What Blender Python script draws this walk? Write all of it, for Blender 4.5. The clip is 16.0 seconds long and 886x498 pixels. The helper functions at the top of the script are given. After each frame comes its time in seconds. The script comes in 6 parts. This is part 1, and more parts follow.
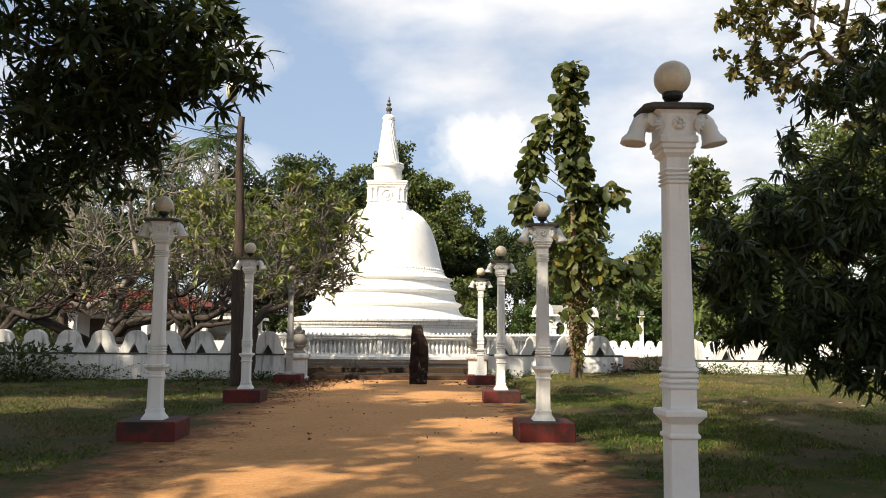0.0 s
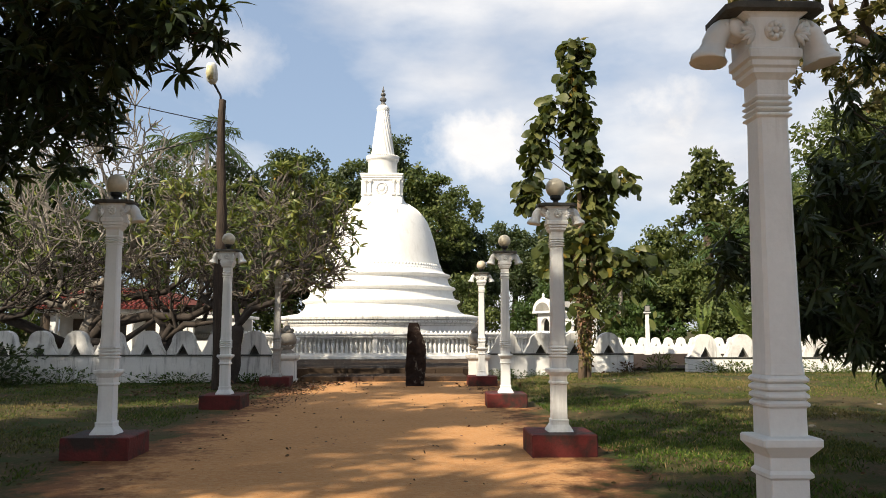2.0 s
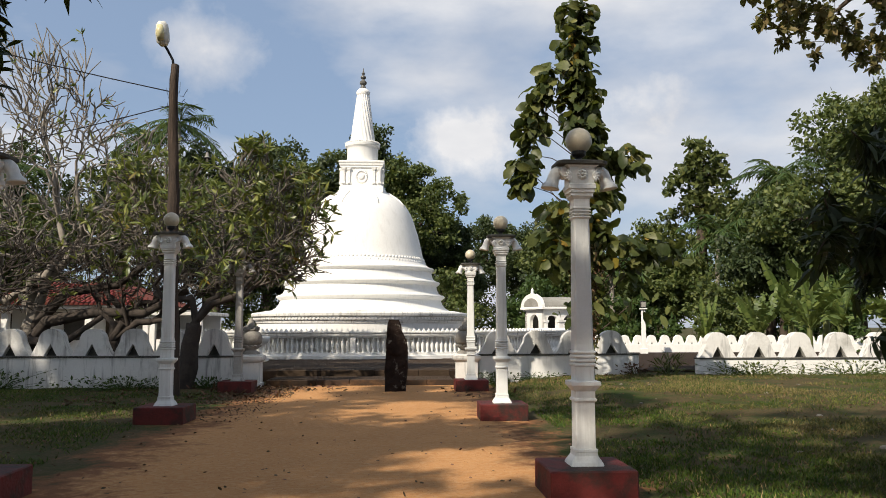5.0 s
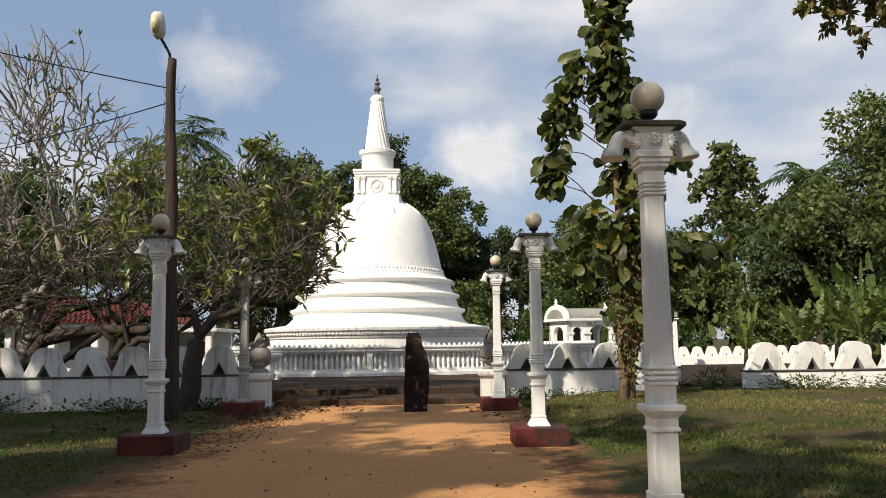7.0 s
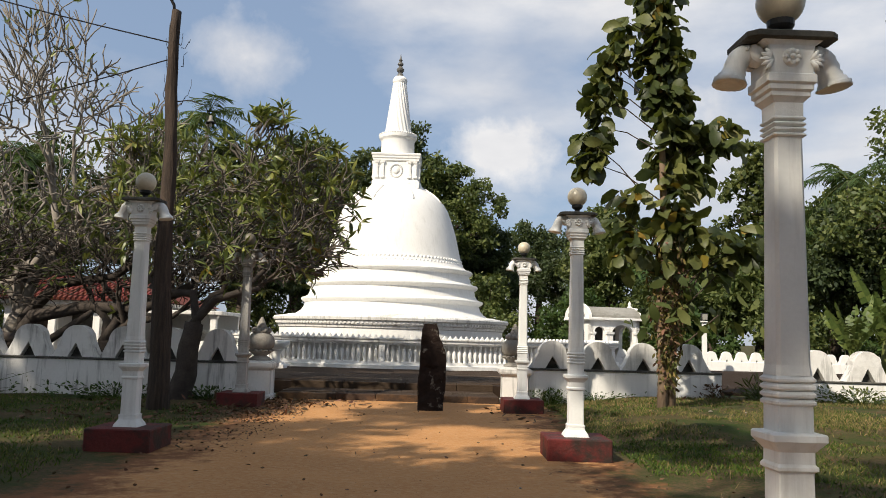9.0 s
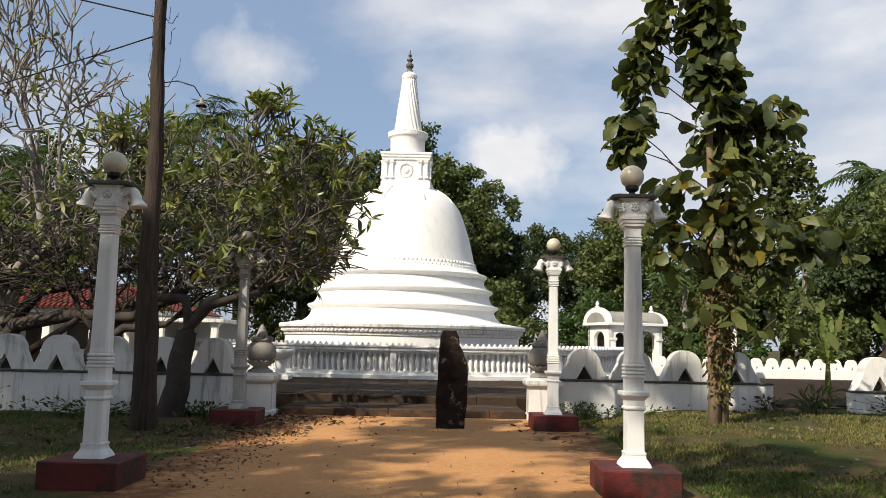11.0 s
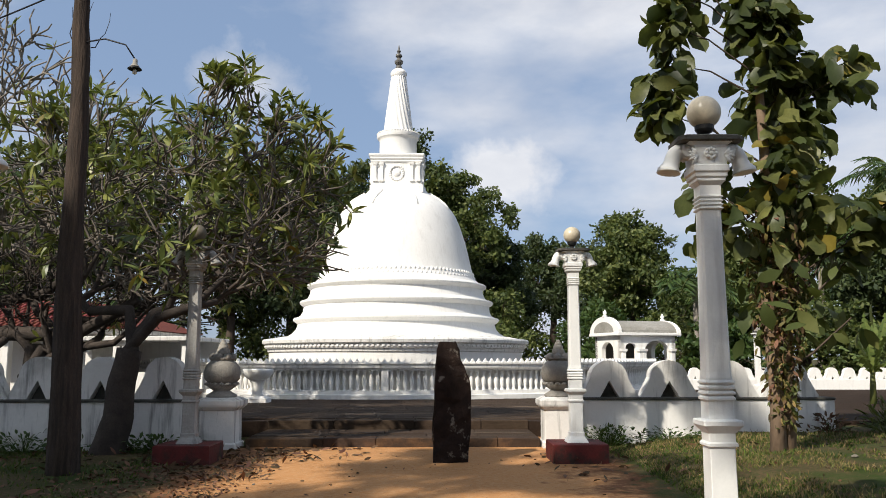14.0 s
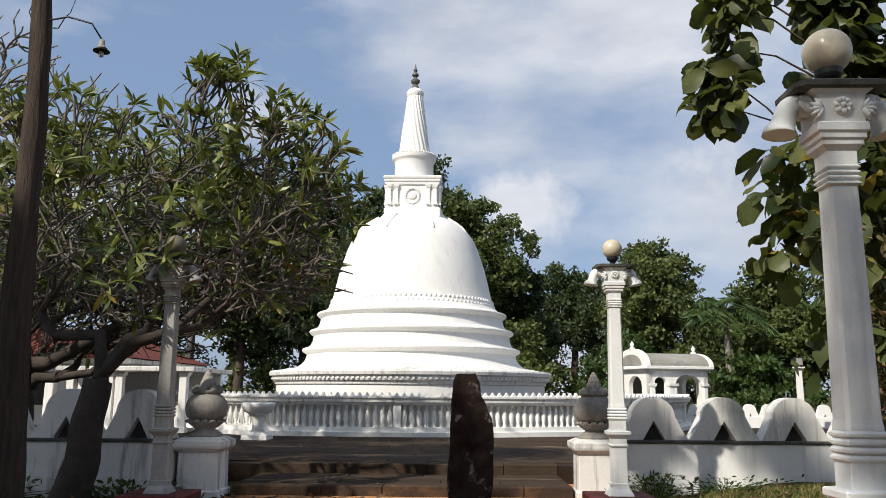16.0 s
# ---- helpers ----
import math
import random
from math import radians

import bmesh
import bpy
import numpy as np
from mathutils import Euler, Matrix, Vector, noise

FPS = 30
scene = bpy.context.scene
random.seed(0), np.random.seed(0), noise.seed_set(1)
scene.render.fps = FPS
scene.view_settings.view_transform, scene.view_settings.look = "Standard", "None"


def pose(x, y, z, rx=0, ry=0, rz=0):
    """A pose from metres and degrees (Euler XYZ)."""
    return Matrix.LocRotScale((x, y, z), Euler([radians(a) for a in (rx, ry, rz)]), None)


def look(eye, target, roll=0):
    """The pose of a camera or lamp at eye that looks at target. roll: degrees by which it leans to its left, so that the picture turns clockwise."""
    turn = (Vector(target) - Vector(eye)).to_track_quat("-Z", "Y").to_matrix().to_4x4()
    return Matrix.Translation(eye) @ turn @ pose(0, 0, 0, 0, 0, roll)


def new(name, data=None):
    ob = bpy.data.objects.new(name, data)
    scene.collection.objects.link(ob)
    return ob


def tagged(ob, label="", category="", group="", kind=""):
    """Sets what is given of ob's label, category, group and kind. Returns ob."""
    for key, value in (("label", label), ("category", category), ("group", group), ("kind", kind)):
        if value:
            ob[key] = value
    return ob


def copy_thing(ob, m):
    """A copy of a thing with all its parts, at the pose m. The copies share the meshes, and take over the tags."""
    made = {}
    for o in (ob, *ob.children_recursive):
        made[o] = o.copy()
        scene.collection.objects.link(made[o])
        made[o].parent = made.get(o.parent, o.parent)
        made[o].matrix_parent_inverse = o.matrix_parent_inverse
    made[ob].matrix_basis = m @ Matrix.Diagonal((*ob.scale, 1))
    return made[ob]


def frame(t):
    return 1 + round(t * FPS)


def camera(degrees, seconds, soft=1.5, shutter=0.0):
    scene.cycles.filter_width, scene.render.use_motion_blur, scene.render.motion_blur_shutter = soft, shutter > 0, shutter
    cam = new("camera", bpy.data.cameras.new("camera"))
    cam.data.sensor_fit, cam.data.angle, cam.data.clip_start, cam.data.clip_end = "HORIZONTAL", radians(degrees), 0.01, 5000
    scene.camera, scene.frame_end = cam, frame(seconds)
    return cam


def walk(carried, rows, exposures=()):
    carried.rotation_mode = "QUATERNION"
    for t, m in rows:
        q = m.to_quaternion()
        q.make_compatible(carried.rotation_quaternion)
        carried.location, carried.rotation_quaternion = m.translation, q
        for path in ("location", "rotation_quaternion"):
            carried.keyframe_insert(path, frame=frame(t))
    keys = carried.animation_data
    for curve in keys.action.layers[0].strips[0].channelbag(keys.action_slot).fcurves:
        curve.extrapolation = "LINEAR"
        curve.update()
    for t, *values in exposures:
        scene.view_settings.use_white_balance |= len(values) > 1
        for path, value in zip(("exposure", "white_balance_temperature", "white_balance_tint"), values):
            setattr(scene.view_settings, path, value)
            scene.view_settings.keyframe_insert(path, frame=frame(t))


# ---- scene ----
cam = camera(57.96, 16.0, 0.9)
PATH = [
    (0, (0.015, -0.830, 1.417), (0.0683, 1.1584, 1.6243), 0.45),
    (0.5, (0.044, -0.435, 1.428), (0.1297, 1.5559, 1.5994), -1.39),
    (1, (0.053, -0.068, 1.421), (0.0394, 1.9255, 1.5756), 0.63),
    (1.5, (0.044, 0.289, 1.420), (0.1091, 2.2810, 1.5857), -0.71),
    (2, (0.043, 0.679, 1.412), (0.1035, 2.6676, 1.6144), -0.02),
    (2.5, (0.045, 1.045, 1.394), (0.0940, 3.0323, 1.6147), 0.41),
    (3, (0.075, 1.409, 1.440), (0.1770, 3.3991, 1.6135), -0.80),
    (5.5, (0.088, 3.490, 1.430), (0.1797, 5.4759, 1.6447), 0.29),
    (6, (0.093, 3.878, 1.415), (0.1461, 5.8602, 1.6732), 0.79),
    (6.5, (0.057, 4.201, 1.408), (0.1388, 6.1778, 1.7036), 0.78),
    (7, (0.041, 4.627, 1.408), (0.1025, 6.6122, 1.6393), -0.80),
    (7.5, (0.044, 5.021, 1.408), (0.0183, 7.0068, 1.6488), 1.59),
    (8, (-0.016, 5.435, 1.407), (0.0320, 7.4216, 1.6291), 0.19),
    (8.5, (-0.006, 5.818, 1.400), (-0.0244, 7.8066, 1.6096), 1.47),
    (9, (-0.044, 6.217, 1.376), (-0.0232, 8.2046, 1.5934), 1.57),
    (11.3, (-0.230, 8.089, 1.399), (-0.2318, 10.0746, 1.6384), 1.20),
    (11.5, (-0.195, 8.238, 1.376), (-0.1909, 10.2227, 1.6204), 1.40),
    (12, (-0.200, 8.642, 1.347), (-0.1948, 10.6263, 1.5976), 0.97),
    (12.5, (-0.215, 9.108, 1.354), (-0.2171, 11.0931, 1.5945), 0.96),
    (13, (-0.243, 9.448, 1.349), (-0.1877, 11.4352, 1.5648), -0.39),
    (13.5, (-0.212, 9.862, 1.360), (-0.2629, 11.8451, 1.6119), 0.43),
    (14, (-0.211, 10.328, 1.370), (-0.1998, 12.3092, 1.6429), -0.00),
    (14.5, (-0.171, 10.801, 1.398), (-0.2250, 12.7684, 1.7512), 1.19),
    (15, (-0.190, 11.172, 1.385), (-0.1995, 13.1366, 1.7569), 0.18),
    (15.5, (-0.220, 11.551, 1.393), (-0.2178, 13.5174, 1.7571), -0.58),
    (16, (-0.201, 11.977, 1.396), (-0.2346, 13.9458, 1.7483), 0.41),
]
walk(cam, [(t, look(eye, target, roll)) for t, eye, target, roll in PATH],
     [(0.0, 0.64, 7450, 10), (1.0, 0.55, 7400, 10), (3.0, 0.4, 7150, 10), (5.5, 0.15, 6950, 10), (9.0, 0.17, 7000, 10), (12.0, 0.24, 6850, 10), (16.0, 0.05, 6500, 10)])

# ---- light ----
SUN_AZ, SUN_EL = -42.0, 40.0      # degrees left of straight behind the walker, and above the horizon
sun_dir = Vector((math.sin(radians(SUN_AZ)) * math.cos(radians(SUN_EL)),
                  -math.cos(radians(SUN_AZ)) * math.cos(radians(SUN_EL)), math.sin(radians(SUN_EL))))
sun_lamp = bpy.data.lights.new("sun", "SUN")
sun_lamp.energy, sun_lamp.angle, sun_lamp.color = 5.0, radians(0.9), (1.0, 0.93, 0.82)
sun_ob = new("sun", sun_lamp)
sun_ob.matrix_world = look(sun_dir * 60, (0, 0, 0))

world = bpy.data.worlds.new("sky")
scene.world = world
world.use_nodes = True
wt = world.node_tree
wt.nodes.clear()


def wnode(kind, **vals):
    n = wt.nodes.new(kind)
    for k, v in vals.items():
        n.inputs[k].default_value = v
    return n


sky = wt.nodes.new("ShaderNodeTexSky")
sky.sky_type, sky.sun_disc = "NISHITA", False
sky.sun_elevation, sky.sun_rotation = radians(SUN_EL), math.atan2(sun_dir.x, sun_dir.y)
sky.air_density, sky.dust_density, sky.ozone_density = 1.0, 1.2, 1.5
geo = wt.nodes.new("ShaderNodeTexCoord")
mp = wnode("ShaderNodeMapping")
mp.inputs["Scale"].default_value = (1.0, 1.0, 2.3)
mp.inputs["Location"].default_value = (0.35, 0.1, 0.2)
wt.links.new(geo.outputs["Generated"], mp.inputs["Vector"])
cl = wnode("ShaderNodeTexNoise", Scale=2.6, Detail=9.0, Roughness=0.52)
wt.links.new(mp.outputs["Vector"], cl.inputs["Vector"])
ramp = wt.nodes.new("ShaderNodeValToRGB")
ramp.color_ramp.elements[0].position, ramp.color_ramp.elements[1].position = 0.42, 0.66
wt.links.new(cl.outputs["Fac"], ramp.inputs["Fac"])


def heap(direction, wide, edge):
    """A heaped cloud about one direction of the sky, ragged at its edge."""
    d = Vector(direction).normalized()
    vm = wt.nodes.new("ShaderNodeVectorMath")
    vm.operation = "SUBTRACT"
    vm.inputs[1].default_value = d
    wt.links.new(geo.outputs["Generated"], vm.inputs[0])
    sc = wt.nodes.new("ShaderNodeVectorMath")
    sc.operation = "MULTIPLY"
    sc.inputs[1].default_value = (1, 1, 1.15)
    wt.links.new(vm.outputs[0], sc.inputs[0])
    ln = wt.nodes.new("ShaderNodeVectorMath")
    ln.operation = "LENGTH"
    wt.links.new(sc.outputs[0], ln.inputs[0])
    nz = wnode("ShaderNodeTexNoise", Scale=15.0, Detail=8.0, Roughness=0.6)
    wt.links.new(geo.outputs["Generated"], nz.inputs["Vector"])
    ad = wt.nodes.new("ShaderNodeMath")
    ad.operation = "MULTIPLY_ADD"
    wt.links.new(nz.outputs["Fac"], ad.inputs[0])
    ad.inputs[1].default_value = wide * 1.7
    wt.links.new(ln.outputs["Value"], ad.inputs[2])
    mr = wt.nodes.new("ShaderNodeMapRange")
    wt.links.new(ad.outputs[0], mr.inputs["Value"])
    mr.inputs["From Min"].default_value = wide * 1.9
    mr.inputs["From Max"].default_value = wide * 1.9 - edge
    return mr.outputs["Result"]


heap_1 = heap((0.085, 1.0, 0.235), 0.078, 0.055)
heap_2 = heap((0.33, 1.0, 0.27), 0.085, 0.07)
heap_3 = heap((-0.25, 1.0, 0.35), 0.06, 0.06)
total = ramp.outputs["Color"]
for h in (heap_1, heap_2, heap_3):
    mx = wt.nodes.new("ShaderNodeMath")
    mx.operation = "MAXIMUM"
    wt.links.new(total, mx.inputs[0])
    wt.links.new(h, mx.inputs[1])
    total = mx.outputs[0]
tone = wnode("ShaderNodeTexNoise", Scale=4.0, Detail=6.0)
wt.links.new(mp.outputs["Vector"], tone.inputs["Vector"])
tone_ramp = wt.nodes.new("ShaderNodeValToRGB")
tone_ramp.color_ramp.elements[0].color = (5.2, 5.6, 6.5, 1)
tone_ramp.color_ramp.elements[1].color = (7.7, 7.95, 8.5, 1)
tone_ramp.color_ramp.elements[0].position, tone_ramp.color_ramp.elements[1].position = 0.35, 0.62
wt.links.new(tone.outputs["Fac"], tone_ramp.inputs["Fac"])
haze_mix = wt.nodes.new("ShaderNodeMixRGB")
haze_mix.inputs["Fac"].default_value = 0.62
wt.links.new(sky.outputs["Color"], haze_mix.inputs["Color1"])
haze_mix.inputs["Color2"].default_value = (2.9, 4.1, 6.3, 1)
cloud_mix = wt.nodes.new("ShaderNodeMixRGB")
wt.links.new(total, cloud_mix.inputs["Fac"])
wt.links.new(haze_mix.outputs["Color"], cloud_mix.inputs["Color1"])
wt.links.new(tone_ramp.outputs["Color"], cloud_mix.inputs["Color2"])
bg = wnode("ShaderNodeBackground", Strength=0.1)
wt.links.new(cloud_mix.outputs["Color"], bg.inputs["Color"])
wo = wt.nodes.new("ShaderNodeOutputWorld")
wt.links.new(bg.outputs["Background"], wo.inputs["Surface"])


# ---- materials ----
def mat(name, col, col2=None, rough=0.8, scale=3.0, bump=0.2, bump_scale=40.0, streak=None, streak_amt=0.0,
        island=0.0, translucent=0.0, spec=0.3, stretch=(1, 1, 1), blotch=None, blotch_at=(0.55, 0.7), per_object=0.0, grain=0.35):
    m = bpy.data.materials.new(name)
    m.use_nodes = True
    nt = m.node_tree
    b = nt.nodes["Principled BSDF"]
    b.inputs["Roughness"].default_value = rough
    b.inputs["Specular IOR Level"].default_value = spec
    g = nt.nodes.new("ShaderNodeNewGeometry")
    mpn = nt.nodes.new("ShaderNodeMapping")
    mpn.inputs["Scale"].default_value = stretch
    nt.links.new(g.outputs["Position"], mpn.inputs["Vector"])

    def noise_tex(s, detail=6.0, rough_n=0.6, vec=None):
        n = nt.nodes.new("ShaderNodeTexNoise")
        n.inputs["Scale"].default_value, n.inputs["Detail"].default_value, n.inputs["Roughness"].default_value = s, detail, rough_n
        nt.links.new(vec or mpn.outputs["Vector"], n.inputs["Vector"])
        return n.outputs["Fac"]

    def remap(src, lo, hi):
        r = nt.nodes.new("ShaderNodeMapRange")
        nt.links.new(src, r.inputs["Value"])
        r.inputs["From Min"].default_value, r.inputs["From Max"].default_value = lo, hi
        return r.outputs["Result"]

    def mixc(fac, a, c):
        x = nt.nodes.new("ShaderNodeMixRGB")
        for sock, v in (("Fac", fac), ("Color1", a), ("Color2", c)):
            if isinstance(v, (tuple, list)):
                x.inputs[sock].default_value = (*v[:3], 1)
            elif isinstance(v, (int, float)):
                x.inputs[sock].default_value = v
            else:
                nt.links.new(v, x.inputs[sock])
        return x.outputs["Color"]

    col2 = col2 or tuple(c * 0.75 for c in col)
    colour = mixc(remap(noise_tex(scale), 0.3, 0.7), col, col2)
    colour = mixc(remap(noise_tex(scale * 12), 0.35, 0.75), colour, mixc(grain, colour, tuple(c * 0.5 for c in col2)))
    if blotch:
        colour = mixc(remap(noise_tex(scale * 0.45, 8.0, 0.65), *blotch_at), colour, blotch)
    if streak:
        ms = nt.nodes.new("ShaderNodeMapping")
        ms.inputs["Scale"].default_value = (5.0, 5.0, 0.5)
        nt.links.new(g.outputs["Position"], ms.inputs["Vector"])
        st = nt.nodes.new("ShaderNodeMath")
        st.operation = "MULTIPLY"
        nt.links.new(remap(noise_tex(1.3, 7.0, 0.65, ms.outputs["Vector"]), 0.52, 0.72), st.inputs[0])
        st.inputs[1].default_value = streak_amt
        colour = mixc(st.outputs[0], colour, streak)
    if island or per_object:
        hsv = nt.nodes.new("ShaderNodeHueSaturation")
        rnd = g.outputs["Random Per Island"]
        if per_object:
            rnd = nt.nodes.new("ShaderNodeObjectInfo").outputs["Random"]
        amt = island or per_object
        v = nt.nodes.new("ShaderNodeMapRange")
        nt.links.new(rnd, v.inputs["Value"])
        v.inputs["To Min"].default_value, v.inputs["To Max"].default_value = 1 - amt, 1 + amt
        h = nt.nodes.new("ShaderNodeMapRange")
        nt.links.new(rnd, h.inputs["Value"])
        h.inputs["To Min"].default_value, h.inputs["To Max"].default_value = 0.5 + amt * 0.05, 0.5 - amt * 0.07
        nt.links.new(h.outputs["Result"], hsv.inputs["Hue"])
        nt.links.new(v.outputs["Result"], hsv.inputs["Value"])
        nt.links.new(colour, hsv.inputs["Color"])
        colour = hsv.outputs["Color"]
    nt.links.new(colour, b.inputs["Base Color"])
    if bump:
        bp = nt.nodes.new("ShaderNodeBump")
        bp.inputs["Strength"].default_value, bp.inputs["Distance"].default_value = bump, 0.02
        nt.links.new(noise_tex(bump_scale, 5.0), bp.inputs["Height"])
        nt.links.new(bp.outputs["Normal"], b.inputs["Normal"])
    if translucent:
        tr = nt.nodes.new("ShaderNodeBsdfTranslucent")
        nt.links.new(mixc(0.4, colour, (0.25, 0.3, 0.03)), tr.inputs["Color"])
        ms2 = nt.nodes.new("ShaderNodeMixShader")
        ms2.inputs["Fac"].default_value = translucent
        nt.links.new(b.outputs["BSDF"], ms2.inputs[1])
        nt.links.new(tr.outputs["BSDF"], ms2.inputs[2])
        nt.links.new(ms2.outputs["Shader"], nt.nodes["Material Output"].inputs["Surface"])
    return m


